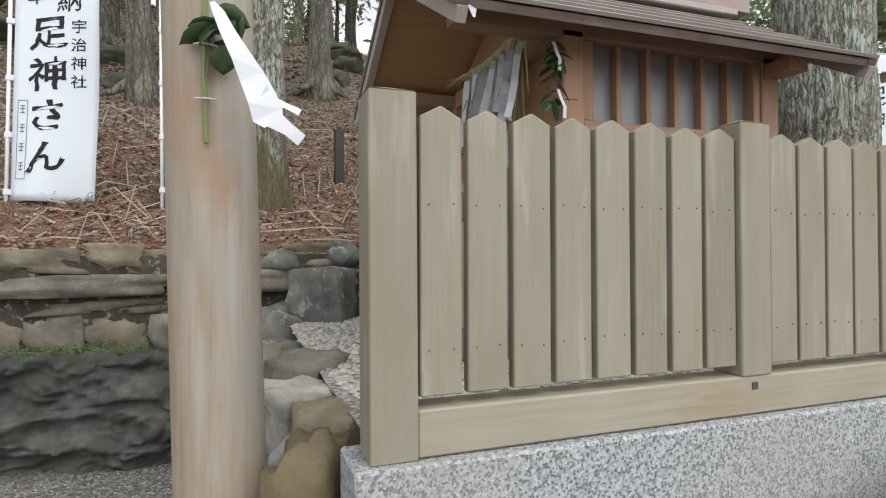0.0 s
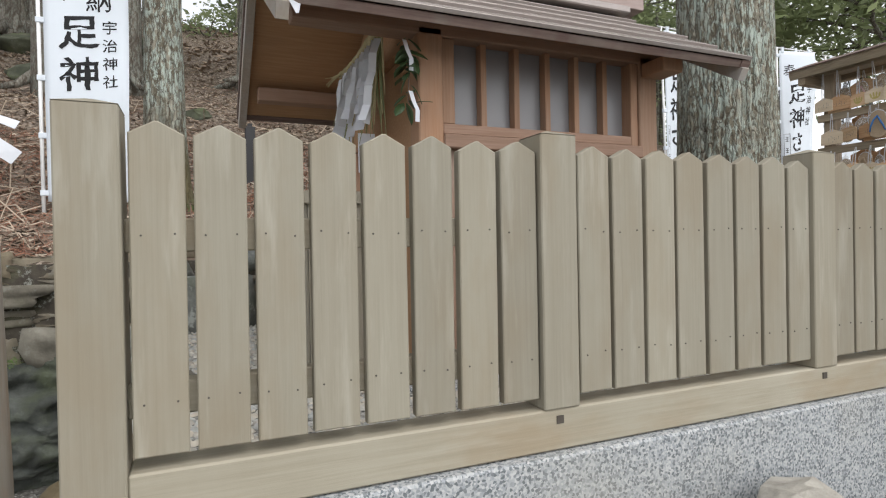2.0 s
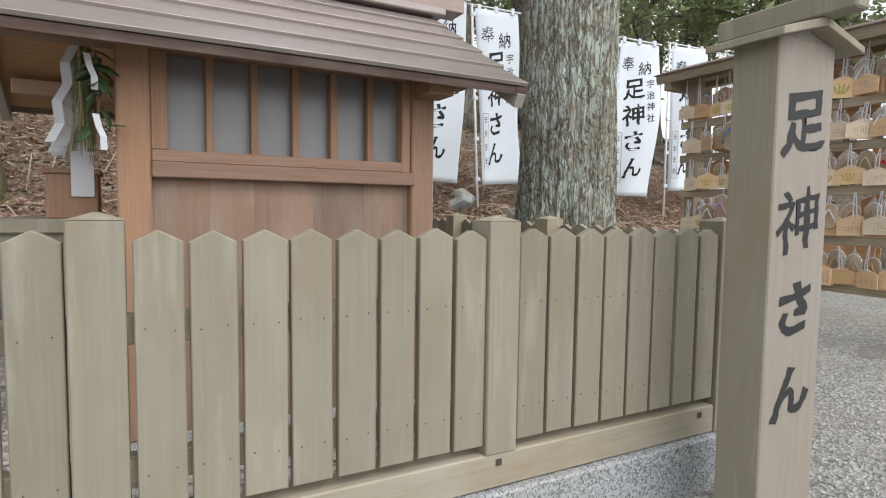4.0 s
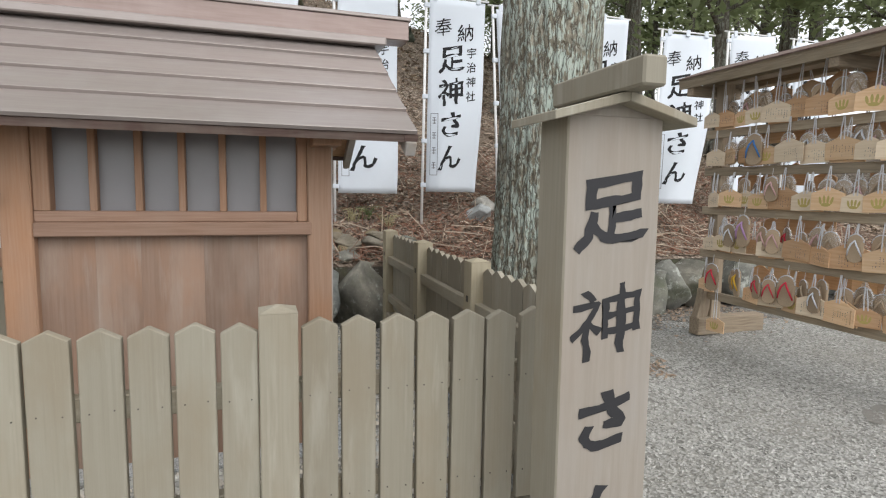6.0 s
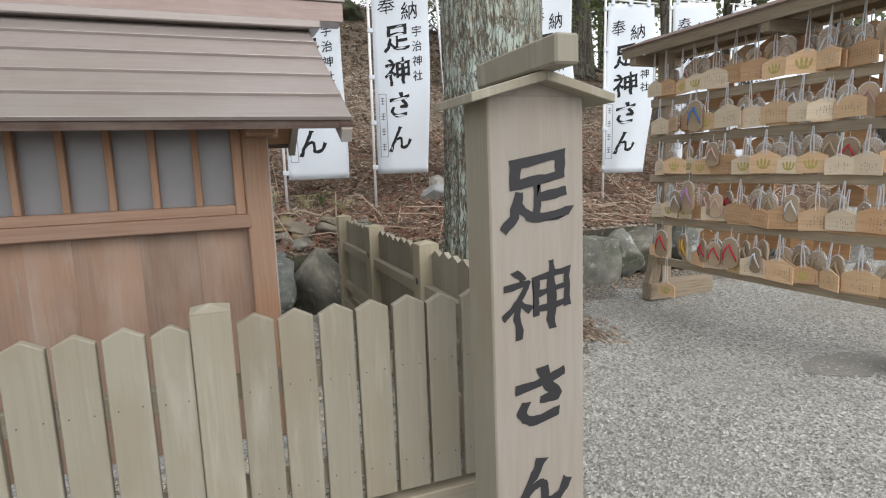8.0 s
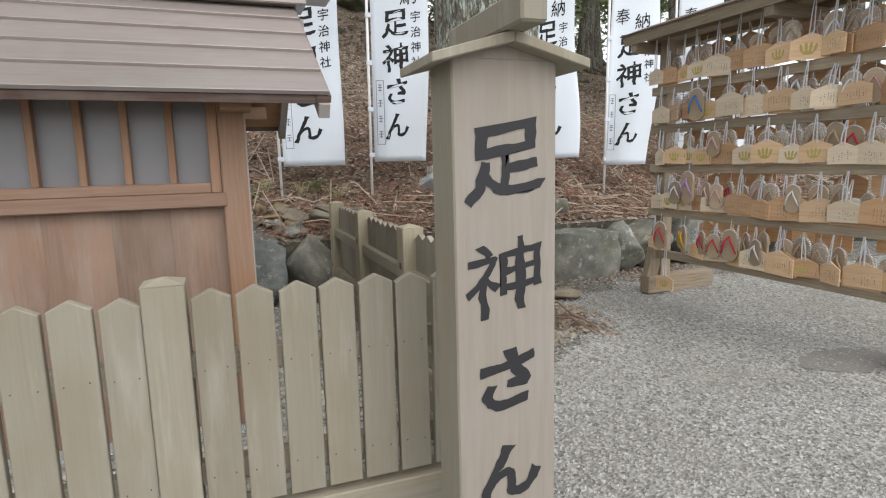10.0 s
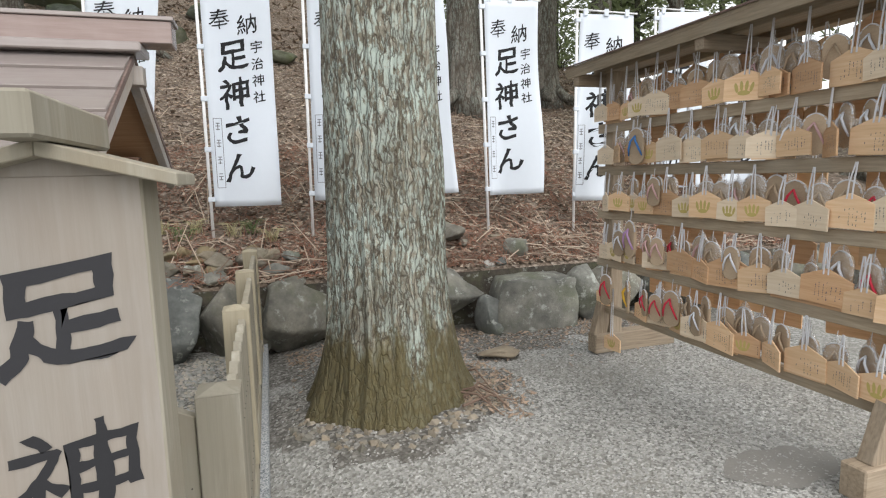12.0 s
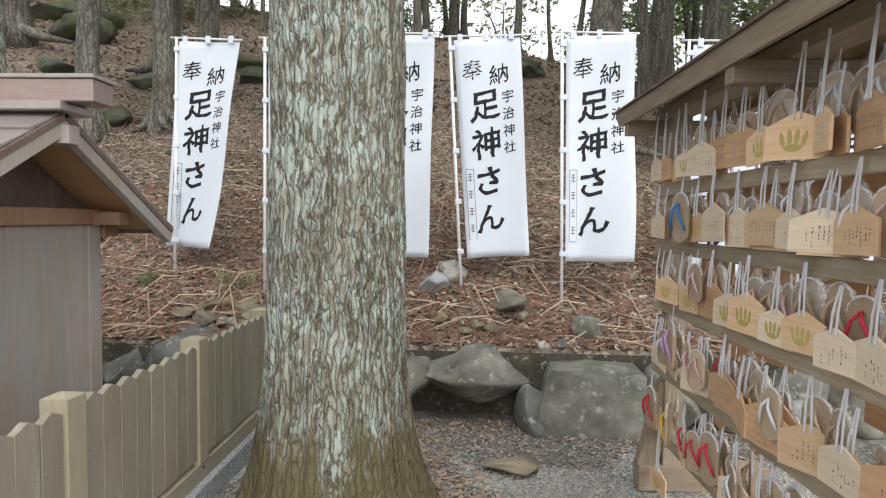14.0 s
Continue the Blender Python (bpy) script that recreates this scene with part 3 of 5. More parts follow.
    part("ridge_cap", boxed(rx0 - 0.17, rx1 + 0.18, ym - 0.08, ym + 0.08, zr + 0.122, zr + 0.14, 0.003), ROOFW, s)
    for sx in (rx0 - 0.02, rx1 + 0.02):
        part("purlin_end", boxed(sx - 0.1, sx + 0.02, ym - 0.035, ym + 0.035, zr - 0.14, zr - 0.06, 0.003), SHRINE_GREY, s)
    part("plinth", boxed(x0 - 0.06, x1 + 0.06, y0 - 0.06, y1 + 0.06, -0.05, 0.0, 0.005), GRANITE, s)
    return s


def gable(xa, xb):
    bm = bmesh.new()
    pts = [(2.824 - 0.62, 1.37), (2.824 + 0.62, 1.37), (2.824, 1.74)]
    a = [bm.verts.new((xa, y, z)) for y, z in pts]
    b = [bm.verts.new((xb, y, z)) for y, z in pts]
    bm.faces.new(a)
    bm.faces.new(b[::-1])
    for k in range(3):
        bm.faces.new((a[(k + 1) % 3], a[k], b[k], b[(k + 1) % 3]))
    bmesh.ops.recalc_face_normals(bm, faces=bm.faces)
    return bm


def slope_box(x0, x1, ym, k, a, b, lo, hi, ang, zr):
    """A board along x on a roof slope: a to b down the slope in plan, lo to hi off its surface."""
    bm = bmesh.new()
    box(bm, x0, x1, a / math.cos(ang), b / math.cos(ang), lo, hi, 0.002)
    m = Matrix.Translation((0, ym, zr)) @ Euler((-ang, 0, 0)).to_matrix().to_4x4()
    if k < 0:
        m = Matrix.Translation((0, ym, zr)) @ Matrix.Diagonal((1, -1, 1, 1)) @ Euler((-ang, 0, 0)).to_matrix().to_4x4()
    bmesh.ops.transform(bm, matrix=m, verts=bm.verts)
    bmesh.ops.recalc_face_normals(bm, faces=bm.faces)
    return bm


def lap_board(x0, x1, ym, k, a, b, ang, zr):
    c = math.cos(ang)
    bm = bmesh.new()
    a, b = a / c, b / c
    pts = [(a, 0.0), (b, 0.002), (b, 0.018), (a, 0.003)]
    p = [bm.verts.new((x0, y, z)) for y, z in pts]
    q = [bm.verts.new((x1, y, z)) for y, z in pts]
    bm.faces.new(p)
    bm.faces.new(q[::-1])
    for i in range(4):
        bm.faces.new((p[(i + 1) % 4], p[i], q[i], q[(i + 1) % 4]))
    bmesh.ops.bevel(bm, geom=bm.edges[:], offset=0.0015, segments=1, affect="EDGES")
    m = Matrix.Translation((0, ym, zr)) @ Matrix.Diagonal((1, float(k), 1, 1)) @ Euler((-ang, 0, 0)).to_matrix().to_4x4()
    bmesh.ops.transform(bm, matrix=m, verts=bm.verts)
    bmesh.ops.recalc_face_normals(bm, faces=bm.faces)
    return bm


SHRINE_PANEL = wood("shrine_panel_cedar", (0.195, 0.127, 0.09), (0.22, 0.146, 0.106), (0.246, 0.168, 0.125), stretch=(16, 16, 0.5), stain=(0.34, 0.27, 0.22), amount=0.7, vary=0.16, blotch=((0.285, 0.165, 0.105), 0.6), streak=((0.34, 0.285, 0.24), 0.4))
SHRINE_H = wood("shrine_beam_cedar", (0.25, 0.15, 0.1), (0.3, 0.186, 0.13), (0.345, 0.225, 0.165), stretch=(0.7, 18, 18), stain=(0.31, 0.22, 0.17), amount=0.4, vary=0.12)
shrine()

# ---- torii pillar ----
def torii_pillar():
    t = thing("torii_pillar", (0.158, 1.735, 0), "round bare cypress torii pillar with a dark crack line", "torii")
    bm = bmesh.new()
    tube(bm, [(-0.021 * z, 0, z) for z in np.arange(-0.9, 3.21, 0.1)], [0.108 - 0.003 * (z + 0.9) for z in np.arange(-0.9, 3.21, 0.1)], 40)
    part("pillar", bm, TORIIW, t, smooth=True)
    bm = bmesh.new()
    bmesh.ops.create_cone(bm, cap_ends=True, segments=32, radius1=0.15, radius2=0.13, depth=0.14)
    bmesh.ops.translate(bm, verts=bm.verts, vec=(0.018, 0, -0.82))
    part("base_stone", bm, GRANITE, t)


torii_pillar()

# ---- great cedar ----
def trunk_mesh(name, height, r0, flare, seed, seg=72, dz=0.05, relief=0.026):
    rg = random.Random(seed)
    o = Vector((rg.uniform(0, 9), rg.uniform(0, 9), rg.uniform(0, 9)))
    zs, z = [], -0.15
    while z < height:
        zs.append(z)
        z += dz * (1 if z < 3.2 else 6)
    verts, faces = [], []
    for z in zs:
        base = r0 * (1 - 0.25 * max(z, 0) / height) + flare * math.exp(-max(z + 0.02, 0) / 0.3)
        for i in range(seg):
            a = 2 * math.pi * i / seg
            d = Vector((math.cos(a), math.sin(a), 0))
            w = abs(noise.noise(Vector((d.x * 7.5, d.y * 7.5, z * 0.8)) + o)) - 0.25
            w2 = noise.noise(Vector((d.x * 21, d.y * 21, z * 2.6)) + o)
            lobes = 0.1 * flare / 0.18 * math.exp(-max(z, 0) / 0.25) * noise.noise(Vector((d.x * 2.2, d.y * 2.2, 0)) + o) if flare else 0
            r = base + relief * (w + 0.45 * w2) + lobes
            verts.append((d.x * r, d.y * r, z))
    for k in range(len(zs) - 1):
        for i in range(seg):
            j = (i + 1) % seg
            faces.append((k * seg + i, k * seg + j, (k + 1) * seg + j, (k + 1) * seg + i))
    faces.append(tuple((len(zs) - 1) * seg + i for i in range(seg)))
    me = bpy.data.meshes.new(name)
    me.from_pydata(verts, [], faces)
    me.polygons.foreach_set("use_smooth", [True] * len(me.polygons))
    return me


def leaf_cloud(rg, centres, per, spreadr, size):
    """Verts and faces of many small folded leaves round the given centres."""
    verts, faces = [], []
    for c in centres:
        for _ in range(per):
            p = Vector(c) + Vector((rg.gauss(0, 1), rg.gauss(0, 1), rg.gauss(0, 0.7))) * spreadr
            u = Vector((rg.uniform(-1, 1), rg.uniform(-1, 1), rg.uniform(-0.6, 0.6))).normalized()
            w = u.cross(Vector((rg.uniform(-1, 1), rg.uniform(-1, 1), 1))).normalized()
            s = size * rg.uniform(0.6, 1.3)
            k = len(verts)
            verts += [p - u * s, p - w * s * 0.42, p + u * s, p + w * s * 0.42]
            faces.append((k, k + 1, k + 2, k + 3))
    return verts, faces


def crown_mesh(name, seed, centres, per, spreadr, size, material):
    v, f = leaf_cloud(random.Random(seed), centres, per, spreadr, size)
    me = bpy.data.meshes.new(name)
    me.from_pydata([tuple(p) for p in v], [], f)
    me.materials.append(material)
    return me


cedar = thing("cedar_tree", (3.94, 3.03, 0.02), "old cedar with furrowed grey bark and pale lichen, mossy foot", "tree")
part("trunk", trunk_mesh("trunk", 11.0, 0.305, 0.17, 4, 200, 0.03, 0.032), CEDAR_BARK, cedar)
limb = bmesh.new()
tips = []
for k in range(14):
    a, z = k * 2.4, 7.0 + k * 0.3
    tip = Vector((math.cos(a) * 1.7, math.sin(a) * 1.7, z + 0.5))
    tube(limb, [(math.cos(a) * 0.2, math.sin(a) * 0.2, z), tip * 0.6 + Vector((0, 0, z * 0.4)), tip], [0.06, 0.04, 0.015], 6)
    tips += [tip, tip * 0.7 + Vector((0, 0, z * 0.3 + 0.15))]
part("limbs", limb, CEDAR_BARK, cedar)
part("crown", crown_mesh("crown", 5, tips, 60, 0.4, 0.11, CANOPY), None, cedar)

# ---- banners ----
def cloth_y(u, v, seed):
    """How far the cloth swings out at u across and v down (0..1)."""
    return 0.058 * math.sin(u * 3.6 + seed * 1.7 + v * 2.2) * (0.25 + v) + 0.028 * math.sin(v * 7 + seed * 2.3 + u * 2.0) * u + 0.05 * v * math.sin(seed * 1.3) * u


TEXTS = {}


def text_mesh(ch, size, bold):
    if (ch, size) not in TEXTS:
        TEXTS[ch, size] = lettering(ch, size, bold)
    return TEXTS[ch, size]


BW, BH = 0.52, 1.72


def banner(x, y, z, seed, turn=0.0, swing=0.0, tilt=0.0, drift=0.0):
    b = thing("nobori_banner", (x, y, z), "white vertical cloth banner with black characters on a white pole", "banner", "banners on the slope", turn)
    rg = random.Random(seed)
    lean = drift
    b.rotation_euler = (radians(rg.uniform(-1.0, 1.0)), radians(tilt), radians(turn))
    top = 2.03
    part("pole", tube(bmesh.new(), [(0, 0, -0.3), (0, 0, top)], 0.0125, 10), WHITE_POLE, b, smooth=True)
    part("crossbar", tube(bmesh.new(), [(-0.05, -0.004, top - 0.005), (BW + 0.06, -0.004, top - 0.03)], 0.008, 8), WHITE_POLE, b, smooth=True)

    def place(px, pz):
        u, v = (px - 0.03) / BW, (top - 0.04 - pz) / BH
        narrow = 1 - swing * v * v * 0.5
        return Vector((0.03 + u * BW * narrow + lean * v, -0.006 + cloth_y(u, v, seed) * min(1.0, u * 4 + 0.15) - swing * 0.25 * v * u, pz + 0.02 * swing * u * v))

    nu, nv = 12, 30
    vs = [tuple(place(0.03 + BW * i / nu, top - 0.04 - BH * j / nv)) for j in range(nv + 1) for i in range(nu + 1)]
    fs = [(j * (nu + 1) + i, (j + 1) * (nu + 1) + i, (j + 1) * (nu + 1) + i + 1, j * (nu + 1) + i + 1) for j in range(nv) for i in range(nu)]
    me = bpy.data.meshes.new("cloth")
    me.from_pydata(vs, [], fs)
    me.polygons.foreach_set("use_smooth", [True] * len(me.polygons))
    c = part("cloth", me, CLOTH, b)
    so = c.modifiers.new("thickness", "SOLIDIFY")
    so.thickness, so.offset = 0.0015, 0.0
    for k in range(5):
        zt = top - 0.1 - 0.4 * k
        part("loop", boxed(-0.017, 0.034, -0.017, 0.012, zt - 0.02, zt + 0.02, 0.004), CLOTH, b)
    for k in range(3):
        xt = 0.08 + k * 0.2
        part("loop", boxed(xt - 0.02, xt + 0.02, -0.014, 0.006, top - 0.06, top + 0.004, 0.003), CLOTH, b)
    chars = [("奉", 0.16, 1.735, 0.165, 0.0), ("納", 0.37, 1.70, 0.165, 0.0012)]
    chars += [(ch, 0.245, 1.455 - 0.295 * k, 0.25, 0.0042) for k, ch in enumerate("足神さん")]
    chars += [(ch, 0.43, 1.53 - 0.13 * k, 0.1, 0.0008) for k, ch in enumerate("宇治神社")]
    for ch, px, pz, size, bold in chars:
        me = text_mesh(ch, size, bold).copy()
        for v in me.vertices:
            q = place(px + v.co.x, pz + v.co.z)
            v.co = (q.x, q.y - 0.0028, q.z)
        part("character", me, INK, b)
    # thin framed column with small marks
    bm = bmesh.new()
    for a, c_, d, e in ((0.06, 0.064, 0.42, 0.98), (0.122, 0.126, 0.42, 0.98), (0.06, 0.126, 0.42, 0.424), (0.06, 0.126, 0.976, 0.98)):
        steps = max(1, int((e - d) / 0.05))
        for k in range(steps):
            z0, z1 = d + (e - d) * k / steps, d + (e - d) * (k + 1) / steps
            bm.faces.new([bm.verts.new(place(p, q) + Vector((0, -0.003, 0))) for p, q in ((a, z0), (c_, z0), (c_, z1), (a, z1))])
    for k in range(4):
        zc = 0.91 - k * 0.135
        for dx, dz, w, h in ((0, 0.03, 0.03, 0.006), (0, 0.008, 0.036, 0.006), (0, -0.018, 0.03, 0.006), (0.0, 0.004, 0.006, 0.06)):
            p0, p1, q0, q1 = 0.093 + dx - w / 2, 0.093 + dx + w / 2, zc + dz - h / 2, zc + dz + h / 2
            bm.faces.new([bm.verts.new(place(p, q) + Vector((0, -0.003, 0))) for p, q in ((p0, q0), (p1, q0), (p1, q1), (p0, q1))])
    part("donor_column", bm, FAINT, b, "thin framed column of small marks")
    return b


for k, (x, y, z, turn, swing, tilt, drift) in enumerate((
    (-1.33, 5.0, 0.56, 0, 0.1, 1.0, 0.0), (-0.345, 5.0, 0.6, 0, 0.1, 0.0, 0.0), (2.04, 5.2, 0.82, -4, 0.15, 0.8, -0.12),
    (2.895, 4.99, 0.755, 0, 0.0, 0.0, 0.0), (3.69, 4.97, 0.78, -6, 0.1, 0.5, 0.0), (4.49, 5.03, 0.77, 0, 0.1, -3.5, 0.03),
    (5.27, 4.9, 0.77, 0, 0.05, -1.2, 0.0), (6.13, 4.86, 0.695, -10, 0.3, 1.0, -0.05), (7.08, 4.95, 0.78, -8, 0.3, 0.0, 0.0),
    (8.0, 5.0, 0.8, -8, 0.3, 1.0, 0.0))):
    banner(x, y, z, k + 1, turn, swing, tilt, drift)

# ---- plaque rack ----
def plaque_rack():
    r = thing("votive_rack", (5.44, 3.4, 0.0), "weathered wooden rack with a small roof, hung with votive plaques", "rack", turn=1.0)
    # own axes: y runs from the far end (0) to the near end (-2.05), x away from the yard
    far, near = 0.0, -1.985
    for y in (far - 0.05, near + 0.05):
        part("post", boxed(0.088, 0.178, y - 0.045, y + 0.045, 0.0, 1.9, 0.004), RACKV, r)
        part("foot_beam", boxed(-0.03 if y > -1 else -0.13, 0.62, y - 0.05, y + 0.05, 0.0, 0.135, 0.006), RACKF, r)
        bm = bmesh.new()
        box(bm, -0.05, 0.05, -0.03, 0.03, 0.0, 0.44, 0.003)
        bmesh.ops.transform(bm, verts=bm.verts, matrix=Matrix.Translation((0.015 if y > -1 else -0.03, y, 0.12)) @ Euler((0, radians(14 if y > -1 else 20), 0)).to_matrix().to_4x4())
        part("brace", bm, RACKV, r)
    for z in RAILS:
        part("rail", boxed(0.055, 0.085, near - 0.05, far + 0.03, z - 0.03, z + 0.03, 0.003), RACKW, r)
    part("top_beam", boxed(0.07, 0.19, near - 0.2, far + 0.12, 1.876, 1.945, 0.004), RACKW, r)
    for k in (-1, 1):
        bm = bmesh.new()
        box(bm, 0.0, 0.27, near - 0.3, far + 0.15, 0.0, 0.022, 0.002)
        m = Matrix.Translation((0.13, 0, 1.99)) @ Matrix.Diagonal((float(k), 1, 1, 1)) @ Euler((0, 0.33, 0)).to_matrix().to_4x4()
        bmesh.ops.transform(bm, verts=bm.verts, matrix=m)
        bmesh.ops.recalc_face_normals(bm, faces=bm.faces)
        part("roof_panel", bm, RACKW, r)
        bm = bmesh.new()
        box(bm, 0.235, 0.272, near - 0.302, far + 0.152, -0.05, 0.003, 0.002)
        bmesh.ops.transform(bm, verts=bm.verts, matrix=m)
        bmesh.ops.recalc_face_normals(bm, faces=bm.faces)
        part("eave_batten", bm, RACKW, r)
        bm = bmesh.new()
        box(bm, 0.0, 0.285, near - 0.31, far + 0.16, 0.023, 0.032, 0.001)
        bmesh.ops.transform(bm, verts=bm.verts, matrix=m)
        bmesh.ops.recalc_face_normals(bm, faces=bm.faces)
        part("roof_skin", bm, ROOF_DARK, r)
    for y in (far + 0.06, -1.05, near - 0.25):
        part("cross_beam", boxed(-0.1, 0.36, y - 0.03, y + 0.03, 1.8, 1.875, 0.003), RACKF, r)
    return r


RAILS = (1.515, 1.238, 0.95, 0.625, 0.31)
RACKF = wood("rack_foot_wood", (0.2, 0.15, 0.1), (0.28, 0.22, 0.155), (0.36, 0.29, 0.21), stretch=(0.9, 14, 14), stain=(0.28, 0.25, 0.2), amount=0.5)
rack = plaque_rack()

# ---- votive plaques and straw sandals on the rack ----
RACK_M = pose(5.44, 3.4, 0.0, 0, 0, 1.0)


def plaque_mesh(w, h, t=0.008):
    bm = prism([(-w / 2, 0), (w / 2, 0), (w / 2, h * 0.72), (w * 0.02, h), (-w * 0.02, h), (-w / 2, h * 0.72)], -t / 2, t / 2)
    bmesh.ops.bevel(bm, geom=bm.edges[:], offset=0.0012, segments=1, affect="EDGES")
    return mesh_of(bm, "plaque")


def writing_mesh(w, h, seed, dense):
    rg = random.Random(seed)
    bm = bmesh.new()
    x = w * rg.uniform(0.26, 0.38)
    stop = -w * rg.uniform(0.1, 0.36)
    while x > stop:
        z = h * rg.uniform(0.5, 0.64)
        low = h * rg.uniform(0.1, 0.34)
        while z > low:
            L = rg.uniform(0.003, 0.009)
            if rg.random() < dense:
                wd, jog = rg.uniform(0.0015, 0.005), rg.uniform(-0.002, 0.002)
                bm.faces.new([bm.verts.new((p, -0.0048, q)) for p, q in ((x - wd / 2 + jog, z - L), (x + wd / 3 + jog, z - L), (x + wd / 2, z), (x - wd / 3, z + jog))])
            z -= L + 0.004
        x -= rg.uniform(0.012, 0.02)
    return mesh_of(bm, "writing")


def emblem_mesh(w, h):
    """A yellow print: a fan of upright petals over a rounded base."""
    bm = bmesh.new()
    spots = [(0.16 * k, 0.5 - 0.05 * abs(k), 0.17, 0.055, -0.16 * k) for k in (-1.5, -0.5, 0.5, 1.5)] + [(0.0, 0.25, 0.08, 0.2, 0.0)]
    for dx, dz, rz, rx, lean in spots:
        ring = []
        for q in (2 * math.pi * i / 12 for i in range(12)):
            px, pz = rx * math.cos(q), rz * math.sin(q)
            ring.append(bm.verts.new((h * (dx + px * math.cos(lean) - pz * math.sin(lean)) - w * 0.04, -0.005, h * (dz + px * math.sin(lean) + pz * math.cos(lean)))))
        bm.faces.new(ring)
    return mesh_of(bm, "emblem")


SIZES = [(0.15, 0.115), (0.175, 0.125), (0.195, 0.14), (0.22, 0.15)]
PLAQUES = [plaque_mesh(*s) for s in SIZES]
WRITINGS = [writing_mesh(*SIZES[k % 4], k, 0.85 if k < 8 else 0.5) for k in range(12)]
MARKS = [writing_mesh(0.02, s[1], 40 + k, 0.9) for k, s in enumerate(SIZES)]
EMBLEMS = [emblem_mesh(*s) for s in SIZES]
EMA_WOODS = [EMAW,
             wood("pale_plaque_wood", (0.68, 0.54, 0.38), (0.74, 0.61, 0.45), (0.79, 0.67, 0.52), stretch=(0.9, 14, 14), amount=0.1, vary=0.12),
             wood("aged_plaque_wood", (0.5, 0.29, 0.15), (0.58, 0.36, 0.2), (0.64, 0.42, 0.26), stretch=(0.9, 14, 14), amount=0.15, vary=0.15)]
for me in PLAQUES:
    me.materials.append(EMAW)


def plaque(k, y, z, out, turn, wood_k, string, seed, tilt=0.0):
    """A five-sided wooden plaque hung on a doubled white string; y and z in the rack's axes."""
    rg = random.Random(seed)
    e = thing("votive_plaque", (0, 0, 0), ("pale fresh", "tan", "aged brown")[(1, 0, 2)[wood_k]] + " wooden votive plaque hung on white string", "plaque", "plaques on the rack")
    e.matrix_basis = RACK_M @ pose(0.05 - out, y, z, 0, tilt, -90 + turn)
    p = part("plaque", PLAQUES[k], None, e)
    if wood_k:
        p.material_slots[0].link = "OBJECT"
        p.material_slots[0].material = EMA_WOODS[wood_k]
    h = SIZES[k][1]
    lean = rg.uniform(-0.012, 0.012)
    for s in (-1, 1):
        bm = bmesh.new()
        tube(bm, [(0.01 * s, -0.007, h * 0.84), (0.009 * s + lean * 0.3, -0.005, h + string * 0.35), (0.003 * s + lean, 0.004, h + string)], 0.0032, 5)
        part("string", bm, STRING, e)
    if rg.random() < 0.3:
        tagged(part("emblem", EMBLEMS[k], EMBLEM, e), kind="stuff")
        q = tagged(part("writing", MARKS[k], INK, e), kind="stuff")
        q.location = (SIZES[k][0] * 0.4, 0, 0)
    else:
        tagged(part("writing", WRITINGS[k + 4 * rg.randrange(3)], FAINT, e), kind="stuff")
    return e


def sole_mesh():
    bm = bmesh.new()
    nu, nv = 10, 22
    rows_ = []
    for side in (-1, 1):
        grid = []
        for j in range(nv + 1):
            v = j / nv
            z = 0.2 * v
            half = 0.052 * (min(1.0, math.sqrt(max(0.0, 1 - ((abs(v - 0.5) * 2 - 0.6) / 0.4) ** 2)) if abs(v - 0.5) * 2 > 0.6 else 1.0)) + 0.002
            grid.append([bm.verts.new((half * (2 * i / nu - 1), side * (0.007 + 0.0022 * math.sin(v * 70)), z)) for i in range(nu + 1)])
        rows_.append(grid)
        for j in range(nv):
            for i in range(nu):
                bm.faces.new((grid[j][i], grid[j][i + 1], grid[j + 1][i + 1], grid[j + 1][i]))
    a, b = rows_
    for j in range(nv):
        bm.faces.new((a[j][0], b[j][0], b[j + 1][0], a[j + 1][0]))
        bm.faces.new((a[j][nu], a[j + 1][nu], b[j + 1][nu], b[j][nu]))
    bmesh.ops.recalc_face_normals(bm, faces=bm.faces)
    return mesh_of(bm, "sole", True)


def strap_mesh():
    bm = bmesh.new()
    for s in (-1, 1):
        tube(bm, [(0.0, -0.014, 0.16), (0.018 * s, -0.03, 0.13), (0.036 * s, -0.024, 0.09), (0.048 * s, -0.01, 0.05)], [0.004, 0.006, 0.006, 0.004], 7)
    return mesh_of(bm, "strap", True)


def edge_mesh():
    bm = bmesh.new()
    pts = [(0.054 * math.cos(a), -0.004, 0.146 + 0.056 * math.sin(a)) for a in (math.pi * i / 10 for i in range(11))]
    tube(bm, pts, 0.0045, 6)
    return mesh_of(bm, "edging", True)


SOLE, STRAP, EDGE = sole_mesh(), strap_mesh(), edge_mesh()
SOLE.materials.append(SANDAL)
STRAP.materials.append(PAPER)
EDGE.materials.append(STRING)


def sandal(y, z, out, colour, turn, seed, scale=1.0):
    s = thing("straw_sandal", (0, 0, 0), "small woven straw sandal with a " + colour[0] + " cloth strap", "sandal", "sandals on the rack")
    s.matrix_basis = RACK_M @ pose(0.03 - out, y, z, 0, 0, -90 + turn) @ Matrix.Scale(scale, 4)
    part("sole", SOLE, None, s)
    t = part("strap", STRAP, None, s, colour[0] + " cloth strap")
    t.material_slots[0].link = "OBJECT"
    t.material_slots[0].material = colour[1]
    part("edging", EDGE, None, s)
    part("cord", tube(bmesh.new(), [(0, 0, 0.2), (0.004, 0.004, 0.27)], 0.002, 5), STRING, s)
    return s


